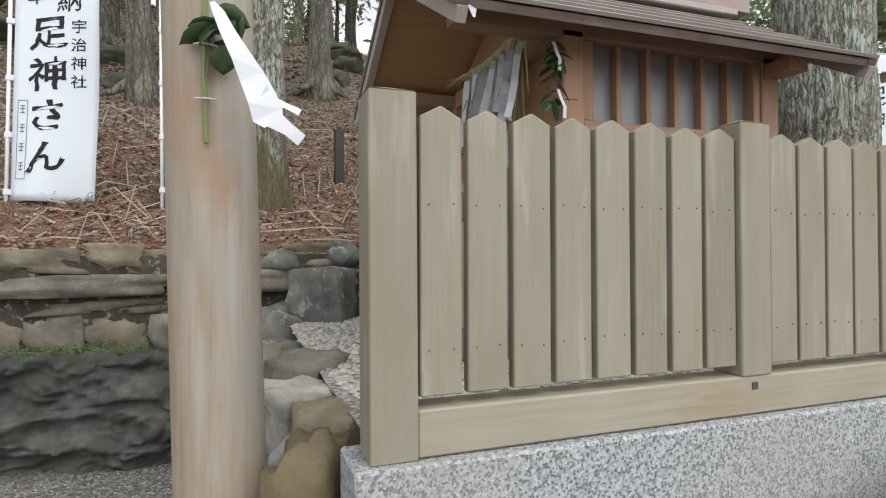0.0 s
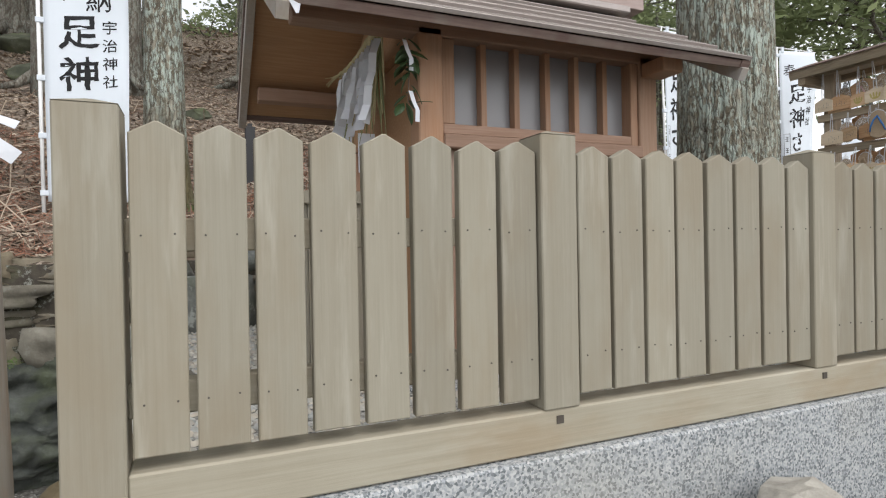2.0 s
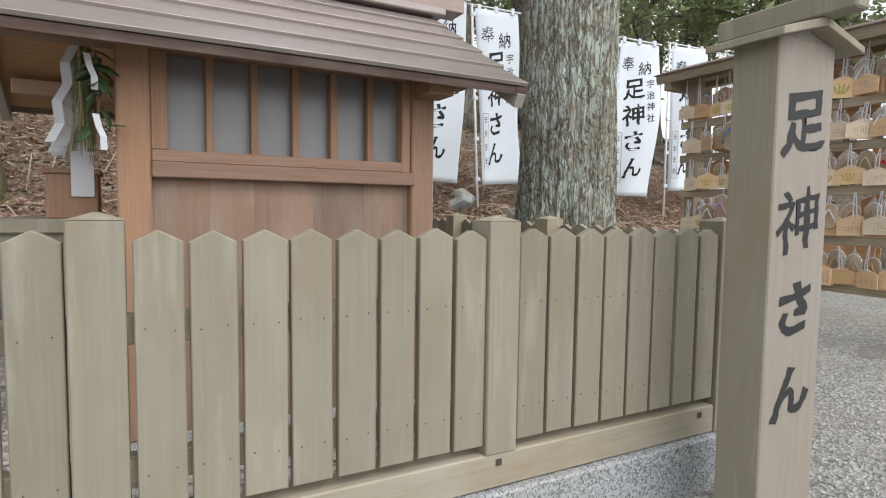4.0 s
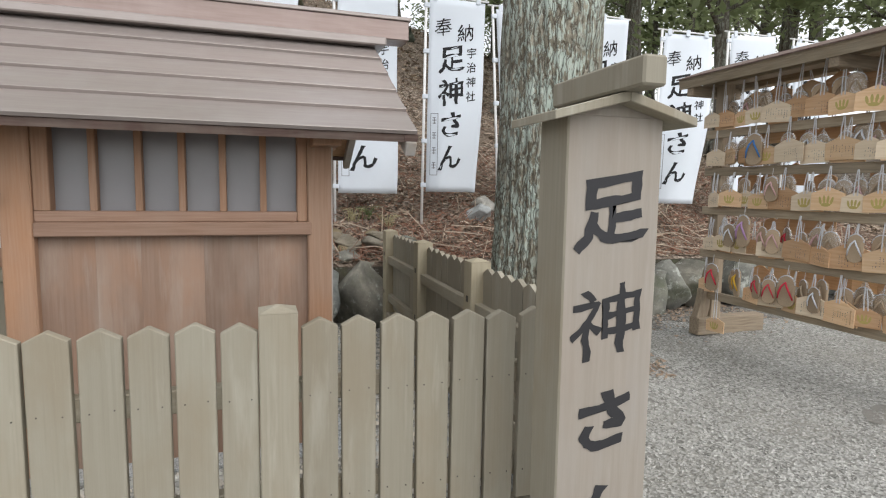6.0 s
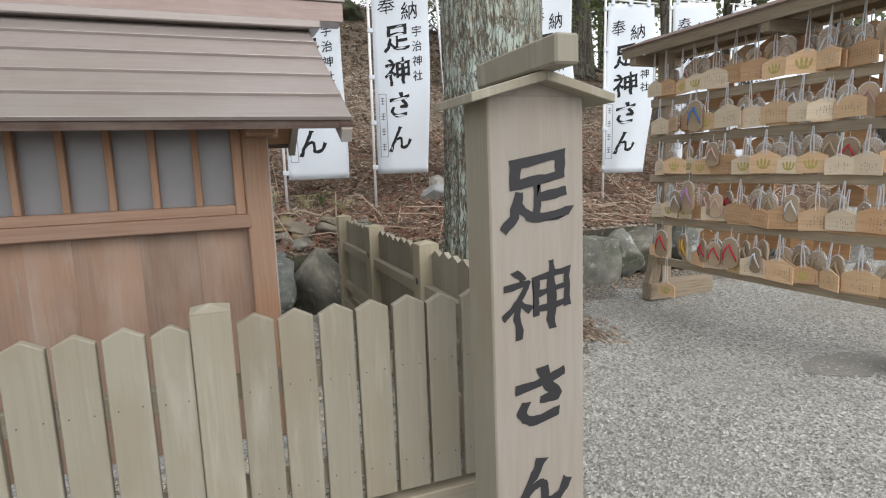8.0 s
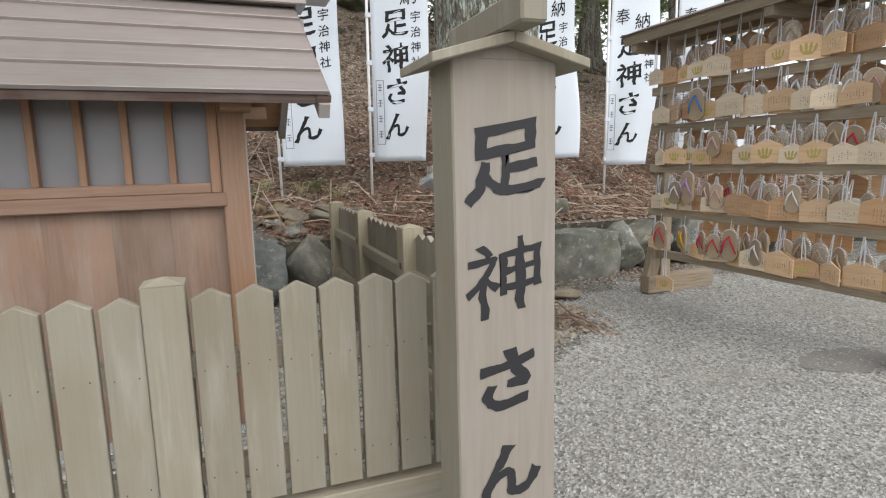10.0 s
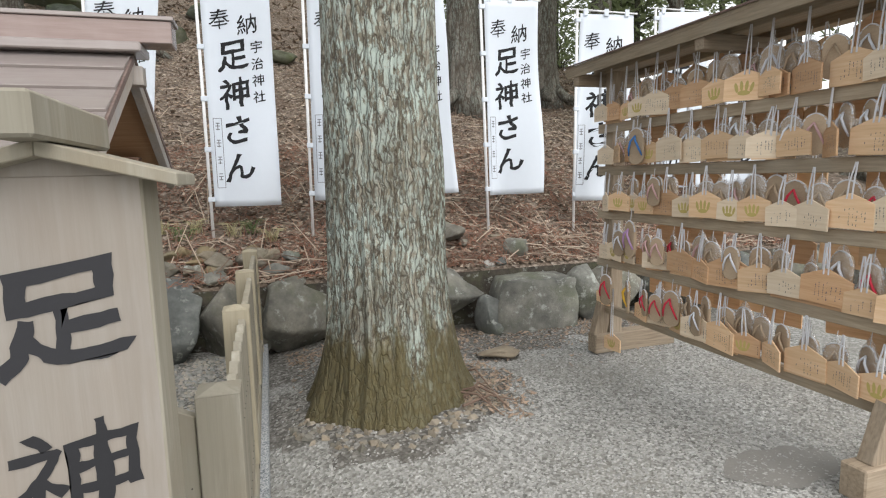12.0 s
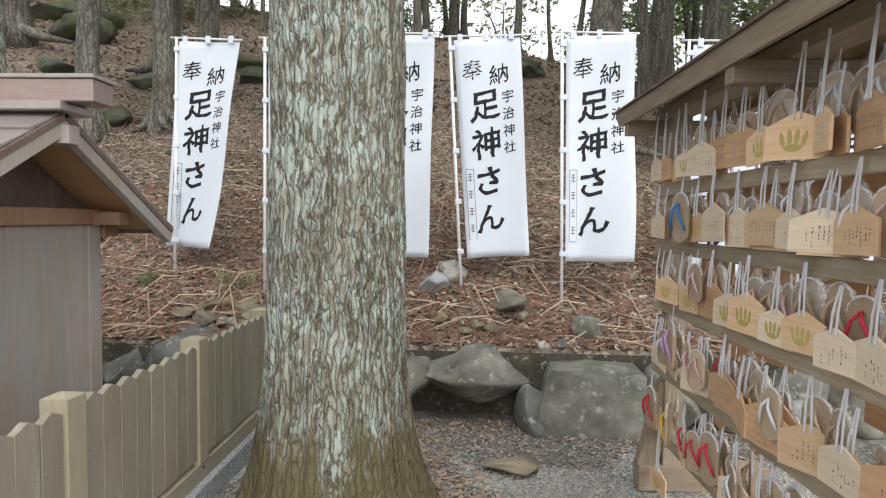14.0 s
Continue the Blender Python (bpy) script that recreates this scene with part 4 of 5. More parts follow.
rgp = random.Random(21)
HANG = (1.57, 1.3, 1.005, 0.68, 0.355)
for row, z in enumerate(HANG):
    y = -0.02 if row else 0.03
    end = -1.9
    while y > end:
        k = rgp.choice((0, 1, 1, 2, 2, 3)) if y < -0.5 else rgp.choice((0, 0, 1))
        w = SIZES[k][0]
        if row == 4 and -0.38 < y < -0.1:
            y -= 0.14
            continue
        turn = rgp.choice((rgp.uniform(-12, 12), rgp.uniform(-12, 12), rgp.uniform(-40, 40)))
        plaque(k, y - w / 2, z - 0.02 + rgp.uniform(-0.012, 0.012), 0.012 + rgp.uniform(0, 0.03), turn, rgp.choice((0, 0, 0, 1, 1, 2)), rgp.uniform(0.1, 0.15) if row else 0.2, rgp.random(), rgp.uniform(-3, 3))
        if rgp.random() < 0.45:
            plaque(k, y - w / 2 + rgp.uniform(-0.02, 0.02), z - 0.03, -0.002, turn + rgp.uniform(-4, 4), rgp.choice((0, 2)), 0.12, rgp.random())
        y -= w * rgp.uniform(0.72, 0.98)
plaque(0, -0.2, 0.05, 0.02, 8, 0, 0.3, 7)
# the rack's other side is hung too, its plaques seen through the gaps
for row, z in enumerate((1.7, 1.43, 1.135, 0.82, 0.5)):
    y = -0.14
    while y > -1.82:
        k = rgp.choice((1, 2, 3))
        w = SIZES[k][0]
        if rgp.random() < 0.82:
            plaque(k, y - w / 2, z - 0.02 + rgp.uniform(-0.03, 0.03), -0.16 - rgp.uniform(0, 0.03), 180 + rgp.uniform(-14, 14), rgp.choice((0, 2, 2)), 0.06, rgp.random(), rgp.uniform(-3, 3))
        y -= w * rgp.uniform(0.8, 1.1)
GREYS = ("tan", plain("tan_cloth", (0.45, 0.36, 0.26), 0.8, 80, 0.25))
WHITES, REDS, BLUES, PURPLES, YELLOWS = ("white", PAPER), ("red", RED), ("blue", BLUE), ("purple", PURPLE), ("yellow", YELLOW)
sandal(-0.47, 1.27, 0.04, BLUES, 10, 1, 1.05)
sandal(-0.44, 0.71, 0.05, PURPLES, -8, 2, 1.1)
sandal(-0.18, 0.36, 0.04, REDS, 5, 3)
sandal(-0.41, 0.355, 0.04, YELLOWS, -30, 4)
sandal(-0.78, 0.36, 0.02, REDS, 10, 5)
PINKS = ("pink", plain("pink_cloth", (0.62, 0.4, 0.4), 0.85, 80, 0.2))
for y, z, colour, turn in ((-0.3, 0.7, WHITES, 12), (-0.58, 0.7, PINKS, -14), (-0.66, 0.69, PINKS, 18), (-0.56, 0.37, REDS, -20), (-0.66, 0.36, REDS, 14), (-0.98, 0.36, WHITES, -10), (-0.62, 1.03, PINKS, 9), (-1.2, 0.7, WHITES, 6)):
    sandal(y, z, 0.03, colour, turn, 6, 0.8)


def bag_material():
    m, n, b = mat_new("clear_film", 0.12)
    tp, gl, mx2 = (n.nodes.new(k) for k in ("ShaderNodeBsdfTransparent", "ShaderNodeBsdfGlossy", "ShaderNodeMixShader"))
    gl.inputs["Roughness"].default_value, mx2.inputs[0].default_value = 0.14, 0.2
    u = n.nodes.new("ShaderNodeBump")
    u.inputs["Strength"].default_value, u.inputs["Distance"].default_value = 0.9, 0.02
    n.links.new(noise_node(n, shifted(n, coords(n)), 26.0, 4.0), u.inputs["Height"])
    n.links.new(u.outputs[0], gl.inputs["Normal"])
    for a, b2 in ((tp.outputs[0], mx2.inputs[1]), (gl.outputs[0], mx2.inputs[2]), (mx2.outputs[0], n.nodes["Material Output"].inputs[0])):
        n.links.new(a, b2)
    return m


def bag_mesh(seed):
    """A crinkled film bag gathered at its neck."""
    bm = bmesh.new()
    bmesh.ops.create_icosphere(bm, subdivisions=3, radius=1.0)
    for v in bm.verts:
        p = v.co
        neck = max(0.0, p.z - 0.55) / 0.45
        k = 1 - 0.75 * neck
        crease = 1 + 0.12 * noise.noise(p * 3.2 + Vector((seed * 7.0, 0, 0)))
        v.co = Vector((p.x * 0.068 * k * crease, p.y * 0.024 * k * crease, 0.105 + p.z * 0.118 + 0.03 * neck))
    return mesh_of(bm, "bag", True)


BAGS, FILM = [bag_mesh(k) for k in range(4)], bag_material()
for me in BAGS:
    me.materials.append(FILM)
for row, z in enumerate((1.6, 1.31, 1.02, 0.7, 0.38)):
    y = -0.06
    while y > -1.84:
        y -= rgp.uniform(0.085, 0.15)
        if row and (row - 1, round(y, 1)) in ((0, -0.5), (2, -0.4), (3, -0.2), (3, -0.4), (3, -0.8)):
            continue
        colour = rgp.choice((GREYS, ("straw", SANDAL), ("straw", SANDAL), PINKS, REDS if rgp.random() < 0.5 else GREYS, WHITES, WHITES, PURPLES if rgp.random() < 0.3 else GREYS))
        s = sandal(y, z - 0.02 + rgp.uniform(-0.015, 0.02), -0.03 - rgp.uniform(0, 0.03), colour, rgp.uniform(-28, 28), rgp.random(), rgp.uniform(0.78, 0.98))
        if rgp.random() < 0.7:
            f = part("film_bag", rgp.choice(BAGS), None, s, "crinkled clear plastic bag")
            f.visible_shadow = False

# ---- boulders and walls ----
def boulder(x, y, z, size, seed, material=None, turn=0.0, label="", name="boulder", rough=0.14, sub=4):
    me = rock_mesh(name, size, seed, rough, sub)
    ob = part(name, me, material or ROCK)
    ob.matrix_basis = pose(x, y, z, 0, 0, turn)
    return tagged(ob, label or "grey lichened boulder at the foot of the slope", "rock")


def block_mesh(name, size, seed, rough=0.05, cuts=4):
    """A roughly squared stone with worn edges."""
    rg = random.Random(seed)
    o = Vector((rg.uniform(0, 60), rg.uniform(0, 60), rg.uniform(0, 60)))
    bm = bmesh.new()
    bmesh.ops.create_cube(bm, size=2.0)
    bmesh.ops.subdivide_edges(bm, edges=bm.edges[:], cuts=cuts, use_grid_fill=True)
    skew = [rg.uniform(-0.14, 0.14) for _ in range(4)]
    for v in bm.verts:
        p = v.co.copy()
        r = p.length
        ball = p.normalized() * 1.25
        p = p.lerp(ball, 0.2)
        p.x += skew[0] * p.z + skew[1] * p.z * p.x
        p.z += skew[2] * p.x + skew[3] * p.x * p.z * 0.5
        nz = noise.noise(p * 1.4 + o) + 0.5 * noise.noise(p * 3.5 + o)
        p = p * (1 + rough * 2.2 * nz)
        p.y += rough * 1.6 * noise.noise(p * 2.2 + o)
        v.co = Vector((p.x * size[0] / 2, p.y * size[1] / 2, p.z * size[2] / 2))
    return mesh_of(bm, name, True)


wall = tagged(new("stone_wall"), "dry-laid fieldstone retaining wall, mossy at mid height", "wall", kind="structure")
rgw = random.Random(3)
seed = 100
for z0, z1, wmin, wmax, y, mat in ((0.34, 0.515, 0.25, 0.6, 4.42, WALLROCK), (0.19, 0.335, 0.7, 1.3, 4.4, WALLROCK), (0.07, 0.185, 0.35, 0.75, 4.44, WALLROCK), (-0.2, 0.075, 0.3, 0.55, 4.42, WALLROCK)):
    x = -6.0
    while x < 0.75:
        w = rgw.uniform(wmin, wmax)
        seed += 1
        h = (z1 - z0) * rgw.uniform(0.88, 1.06)
        ob = part("stone", block_mesh("stone", (w * 0.98, 0.5, h * 0.98), seed, 0.075, 5), mat, wall)
        ob.location = (x + w / 2, y + 0.2 + rgw.uniform(-0.035, 0.035), z0 + h / 2)
        x += w
verts, faces = [], []
nx, nz = 300, 52
for j in range(nz + 1):
    for i in range(nx + 1):
        x, z = -6.0 + 6.7 * i / nx, -1.0 + 0.86 * j / nz
        p = Vector((x * 1.6, z * 4.0, 0))
        out = 0.22 * noise.noise(p) + 0.1 * noise.noise(p * 3) + 0.07 * abs(noise.noise(p * 5)) + 0.05 * abs(noise.noise(p * 11)) + 0.02 * noise.noise(p * 23) + 0.25 * (1 - j / nz) ** 1.5
        verts.append((x, 4.47 - 0.1 - out, z + 0.04 * noise.noise(p * 2 + Vector((9, 0, 0)))))
for j in range(nz):
    for i in range(nx):
        a = j * (nx + 1) + i
        faces.append((a, a + 1, a + nx + 2, a + nx + 1))
bed = from_arrays("bedrock", verts, faces, rocky("blue_bedrock", (0.03, 0.036, 0.035), (0.075, 0.085, 0.082), (0.15, 0.172, 0.17), 5.5, moss=0.4, lichen=0.08), True)
bed.parent = wall

EDGE_LABEL = "rounded grey boulder set along the back of the yard"
for k, (x, y, z, sx, sy, sz) in enumerate((
    (0.5, 4.6, 0.38, 0.22, 0.25, 0.14), (0.86, 4.6, 0.42, 0.2, 0.25, 0.12), (0.55, 4.45, -0.05, 0.16, 0.22, 0.26),
    (1.22, 4.5, 0.2, 0.25, 0.3, 0.32), (1.68, 4.5, 0.2, 0.25, 0.3, 0.3), (2.12, 4.5, 0.22, 0.26, 0.3, 0.32),
    (2.5, 4.4, 0.24, 0.34, 0.36, 0.34), (3.02, 4.42, 0.22, 0.26, 0.32, 0.3), (3.5, 4.45, 0.2, 0.3, 0.32, 0.26), (4.02, 4.42, 0.2, 0.28, 0.3, 0.27),
    (4.62, 4.35, 0.26, 0.34, 0.26, 0.2), (5.86, 4.25, 0.2, 0.18, 0.22, 0.22), (6.2, 4.3, 0.2, 0.24, 0.26, 0.24), (6.68, 4.3, 0.18, 0.28, 0.26, 0.26),
    (7.2, 4.35, 0.2, 0.28, 0.28, 0.26), (7.75, 4.35, 0.2, 0.3, 0.28, 0.28), (8.35, 4.35, 0.2, 0.34, 0.28, 0.28), (9.0, 4.4, 0.2, 0.36, 0.3, 0.3), (9.7, 4.4, 0.2, 0.4, 0.3, 0.3))):
    boulder(x, y, z, (sx, sy, sz), 300 + k, ROCK, k * 37, EDGE_LABEL, rough=0.13)
block = part("cut_stone", block_mesh("cut_stone", (0.66, 0.5, 0.46), 77, 0.03, 6), ROCK)
block.matrix_basis = pose(5.36, 4.24, 0.17, 0, 0, -4)
tagged(block, "large squared grey stone block at the yard's edge", "rock")
boulder(4.98, 4.12, 0.12, (0.1, 0.14, 0.16), 331, ROCK, 20, EDGE_LABEL)
for k, (x, y, z, sx, sy, sz, m) in enumerate((
    (4.86, 4.86, 0.74, 0.12, 0.24, 0.08, WALLROCK), (5.44, 4.6, 0.58, 0.13, 0.12, 0.1, ROCK), (4.26, 5.02, 0.82, 0.14, 0.12, 0.11, PALEROCK), (4.4, 5.2, 0.92, 0.12, 0.12, 0.1, PALEROCK),
    (2.6, 4.6, 0.58, 0.11, 0.1, 0.07, WALLROCK), (2.8, 4.56, 0.52, 0.08, 0.08, 0.08, ROCK), (2.95, 4.66, 0.62, 0.13, 0.1, 0.06, WALLROCK), (2.4, 4.66, 0.62, 0.12, 0.1, 0.05, WALLROCK),
    (3.25, 4.7, 0.66, 0.1, 0.1, 0.06, WALLROCK), (3.5, 4.66, 0.62, 0.08, 0.08, 0.05, ROCK), (5.08, 4.42, 0.47, 0.06, 0.05, 0.05, PALEROCK), (5.2, 4.44, 0.48, 0.06, 0.05, 0.05, ROCK),
    (2.95, 4.5, 0.5, 0.1, 0.1, 0.06, ROCK), (0.1, 4.75, 0.6, 0.1, 0.1, 0.07, PALEROCK), (0.42, 4.72, 0.58, 0.12, 0.1, 0.06, WALLROCK), (-0.7, 4.75, 0.6, 0.12, 0.1, 0.06, WALLROCK))):
    boulder(x, y, z, (sx, sy, sz), 400 + k, m, k * 51, "loose stone lying in the leaf litter", "loose_stone")
rgl = random.Random(52)
for k in range(22):
    x = rgl.uniform(2.2, 3.4) if k < 15 else rgl.uniform(4.3, 5.6)
    y = rgl.uniform(4.5, 4.8)
    f = rgl.uniform(0.06, 0.12)
    boulder(x, y, hill_z(x, y) + 0.02, (f, f * 0.8, f * rgl.uniform(0.35, 0.6)), 560 + k, rgl.choice((WALLROCK, WALLROCK, ROCK, BROWNROCK)), k * 47, "flat loose stone laid on the wall's top", "loose_stone", 0.14, 3)
boulder(4.82, 3.52, 0.015, (0.15, 0.1, 0.035), 440, WALLROCK, 10, "flat dark stone lying on the gravel", "flat_stone")
# stones beside the enclosure and along the granite kerb
for k, (x, y, z, sx, sy, sz, m) in enumerate((
    (0.41, 2.55, -0.17, 0.13, 0.18, 0.14, BROWNROCK), (0.44, 2.1, -0.2, 0.1, 0.18, 0.16, PALEROCK), (0.38, 3.05, -0.15, 0.16, 0.2, 0.16, WALLROCK),
    (0.36, 3.55, -0.18, 0.2, 0.24, 0.2, ROCK), (0.35, 4.05, -0.15, 0.24, 0.26, 0.24, ROCK), (0.26, 2.25, -0.72, 0.16, 0.3, 0.16, WALLROCK), (0.25, 2.9, -0.6, 0.22, 0.35, 0.28, WALLROCK),
    (0.3, 3.6, -0.6, 0.24, 0.4, 0.3, ROCK), (0.32, 1.55, -0.75, 0.14, 0.2, 0.2, WALLROCK), (0.46, 2.85, -0.06, 0.09, 0.1, 0.07, PALEROCK))):
    boulder(x, y, z, (sx, sy, sz), 460 + k, m, k * 29, "rough brownish stone of the enclosure's edge", "edge_stone")
for k, (x, y, z, sx, sy, sz, m) in enumerate(((1.6, 1.13, -0.3, 0.13, 0.1, 0.19, PALEROCK), (1.93, 1.1, -0.3, 0.2, 0.12, 0.215, PALEROCK), (1.33, 1.12, -0.46, 0.14, 0.1, 0.15, PALEROCK), (2.25, 1.1, -0.3, 0.14, 0.1, 0.12, WALLROCK))):
    boulder(x, y, z, (sx, sy, sz), 480 + k, m, k * 12, "pale rough stone beside the granite kerb", "kerb_stone", 0.42, 3).data.shade_flat()
for k, (x, y, z, sx, sy, sz, m, r) in enumerate((
    (0.36, 1.66, -0.34, 0.17, 0.26, 0.66, BROWNROCK, 0.09), (0.44, 2.0, -0.16, 0.2, 0.3, 0.28, WALLROCK, 0.08), (0.4, 2.36, -0.14, 0.24, 0.34, 0.24, PALEROCK, 0.09),
    (0.47, 2.72, -0.08, 0.26, 0.3, 0.2, WALLROCK, 0.08), (0.3, 2.1, -0.55, 0.3, 0.5, 0.4, WALLROCK, 0.09), (0.76, 4.3, 0.1, 0.44, 0.4, 0.48, ROCK, 0.06))):
    st = part("edge_stone", block_mesh("edge_stone", (sx, sy, sz), 620 + k, r, 6), m)
    st.matrix_basis = pose(x, y, z, 0, 0, k * 17 - 20)
    tagged(st, "rough weathered stone at the edge of the enclosure", "rock")
# mossy outcrops up the slope
MOSSROCK = rocky("mossy_rock", (0.035, 0.042, 0.03), (0.075, 0.085, 0.06), (0.15, 0.16, 0.125), 3.0, moss=0.9, lichen=0.12)
for k, (x, y, s) in enumerate(((-7.3, 17.6, 1.3), (-2.0, 12.4, 0.55), (3.0, 16.1, 0.6), (6.0, 16.2, 0.6), (-0.1, 12.7, 0.5), (-1.4, 9.6, 0.4), (2.7, 16.7, 0.6), (3.7, 10.4, 0.3), (1.9, 11.0, 0.45), (-3.4, 11.5, 0.6), (2.4, 12.5, 0.5), (-5.5, 15.0, 0.9), (0.6, 8.2, 0.25), (-0.6, 14.5, 0.6), (4.8, 13.2, 0.45))):
    boulder(x, y, hill_z(x, y) + s * 0.1, (s, s * 0.8, s * 0.5), 500 + k, MOSSROCK, k * 31, "mossy dark rock outcrop on the slope", "outcrop", 0.3)

# ---- things at the shrine and the pillar ----
def strip(bm, pts, width, side=(1, 0, 0)):
    """A folded paper strip through the points."""
    prev = None
    for k, p in enumerate(pts):
        s = Vector(side) * (width[k] if isinstance(width, (list, tuple)) else width) / 2
        a, b = bm.verts.new(Vector(p) - s), bm.verts.new(Vector(p) + s)
        if prev:
            bm.faces.new((prev[0], prev[1], b, a))
        prev = (a, b)


def thick(ob, t):
    m = ob.modifiers.new("thickness", "SOLIDIFY")
    m.thickness, m.offset = t, 0
    return ob


rope = thing("straw_rope", (1.3, 2.3, 1.36), "twisted straw rope with tassels and white paper streamers", "rope")
bm = bmesh.new()
for turn in (0.0, math.pi):  # two strands twisted, thinning to a frayed end
    pts = [(0.012 * math.cos(k * 0.9 + turn) * (1 - k / 30), 0.72 * k / 24, 0.012 * math.sin(k * 0.9 + turn) - 0.03 * math.sin(math.pi * k / 24)) for k in range(25)]
    tube(bm, pts, [0.017 - 0.012 * (k / 24) ** 2 for k in range(25)], 7)
part("rope", bm, STRAW, rope, smooth=True)
rgs = random.Random(6)
bm = bmesh.new()
for k in range(14):
    a = rgs.uniform(-0.05, 0.05)
    tube(bm, [(0, 0.68, 0.0), (a * 0.5, 0.76, rgs.uniform(-0.02, 0.01)), (a, 0.8 + rgs.uniform(0, 0.05), rgs.uniform(-0.05, 0.03))], [0.003, 0.0025, 0.001], 4, False)
tagged(part("frayed_end", bm, STRAW, rope), kind="stuff")
GREEN_STRAW = plain("green_straw", (0.23, 0.25, 0.12), 0.85, 60, 0.35, True)
for name, n, mat in (("straw_tassel", 40, STRAW), ("green_tassel", 44, GREEN_STRAW)):
    bm = bmesh.new()
    for k in range(n):
        y = rgs.choice((0.08, 0.24, 0.4, 0.54)) + rgs.gauss(0, 0.035)
        L = rgs.uniform(0.22, 0.42)
        dx, dy = rgs.uniform(-0.07, 0.03), rgs.uniform(-0.05, 0.07)
        tube(bm, [(0, y, -0.01), (dx * 0.4, y + dy * 0.5, -0.02 - L * 0.5), (dx, y + dy, -0.02 - L)], [0.0045, 0.0035, 0.001], 4, False)
    tagged(part(name, bm, mat, rope), kind="stuff")
for k in range(15):
    bm = bmesh.new()
    y, f = 0.02 + 0.04 * k, rgs.uniform(0.2, 1.3)
    L = rgs.uniform(0.26, 0.36)
    zig = [0.018 * (-1) ** q for q in range(6)]
    pts = [(-0.02 - 0.06 * f * q / 5 + zig[q] * 0.4, y + zig[q] + rgs.uniform(-0.01, 0.01), -0.05 - L * q / 5) for q in range(6)]
    strip(bm, pts, rgs.uniform(0.035, 0.06), (0.7, rgs.uniform(-0.7, 0.7), rgs.uniform(-0.2, 0.2)))
    thick(part("paper_streamer", bm, PAPER, rope), 0.001)

sprig = thing("evergreen_sprig", (1.35, 2.2, 1.27), "green evergreen sprig with a white paper streamer on the shrine column", "sprig")


def sprig_parts(owner, n, reach, down, size, seed, wide=0.24, at=(0, 0, 0)):
    rg = random.Random(seed)
    bm = bmesh.new()
    tube(bm, [(0, 0, 0), (0.01, -0.01, down * 0.5), (0, -0.02, down)], [0.004, 0.003, 0.002], 5)
    part("stem", bm, TWIG, owner)
    for k in range(n):
        bm = bmesh.new()
        a, L, w = rg.uniform(0, 6.28), size * rg.uniform(0.7, 1.2), size * wide
        prof = [(0, 0.0), (0.25, 0.8), (0.5, 1.0), (0.78, 0.7), (1.0, 0.0)]
        left, right, mid = [], [], []
        for s, ww in prof:
            mid.append(bm.verts.new((s * L, 0, -0.25 * L * s * s)))
            left.append(bm.verts.new((s * L, ww * w + 0.0004, -0.25 * L * s * s + 0.12 * w)))
            right.append(bm.verts.new((s * L, -ww * w - 0.0004, -0.25 * L * s * s + 0.12 * w)))
        for i in range(4):
            bm.faces.new((mid[i], mid[i + 1], left[i + 1], left[i]))
            bm.faces.new((mid[i], right[i], right[i + 1], mid[i + 1]))
        ob = part("leaf", bm, LEAF, owner, smooth=True)
        ob.matrix_basis = pose(at[0] + rg.uniform(-reach, reach) * 0.3, at[1] - 0.012 + rg.uniform(-reach, 0) * 0.4, at[2] + down * rg.random(), rg.uniform(-40, 40), rg.uniform(-30, 60), math.degrees(a))
        thick(ob, 0.0008)


sprig_parts(sprig, 26, 0.05, -0.24, 0.075, 3)
for dx, z in ((-0.02, -0.02), (0.0, -0.2)):
    bm = bmesh.new()
    strip(bm, [(dx, -0.05, z), (dx + 0.008, -0.06, z - 0.04), (dx + 0.02, -0.065, z - 0.07), (dx + 0.02, -0.06, z - 0.11)], 0.02, (0.9, 0.3, 0))
    thick(part("paper_streamer", bm, PAPER, sprig), 0.001)

table = thing("offering_table", (1.16, 2.55, 0), "low pale wooden offering table under the shrine's porch", "table")
part("tabletop", boxed(-0.14, 0.2, -0.08, 0.55, 0.69, 0.74, 0.004), FENCE, table)
part("front_panel", boxed(-0.12, 0.19, -0.055, -0.035, 0.0, 0.69, 0.002), FENCE, table)
part("side_panel", boxed(-0.125, -0.105, -0.03, 0.5, 0.0, 0.69, 0.002), FENCE, table)
for x in (-0.1, 0.15):
    for y in (-0.03, 0.5):
        part("leg", boxed(x - 0.02, x + 0.02, y - 0.02, y + 0.02, -0.02, 0.69, 0.003), FENCE, table)
chest = thing("offering_chest", (1.25, 2.62, 0.74), "small brown wooden chest with white paper on the table", "chest")
part("body", boxed(-0.08, 0.08, -0.1, 0.1, 0.0, 0.16, 0.004), SHRINE, chest)
part("lid", boxed(-0.09, 0.09, -0.11, 0.11, 0.16, 0.18, 0.003), SHRINE, chest)
thick(part("paper", boxed(0.0, 0.07, -0.115, -0.112, 0.08, 0.24), PAPER, chest), 0.001)

corner = thing("roof_paper", (0.86, 2.0, 1.25), "white folded paper tied under the porch eave", "paper")
bm = bmesh.new()
strip(bm, [(0.03, -0.03, 0.05), (0.05, -0.03, 0.03), (0.065, -0.028, 0.0), (0.07, -0.028, -0.03)], [0.06, 0.05, 0.035, 0.01], (0.9, 0.2, 0.2))
thick(part("fold", bm, PAPER, corner), 0.001)

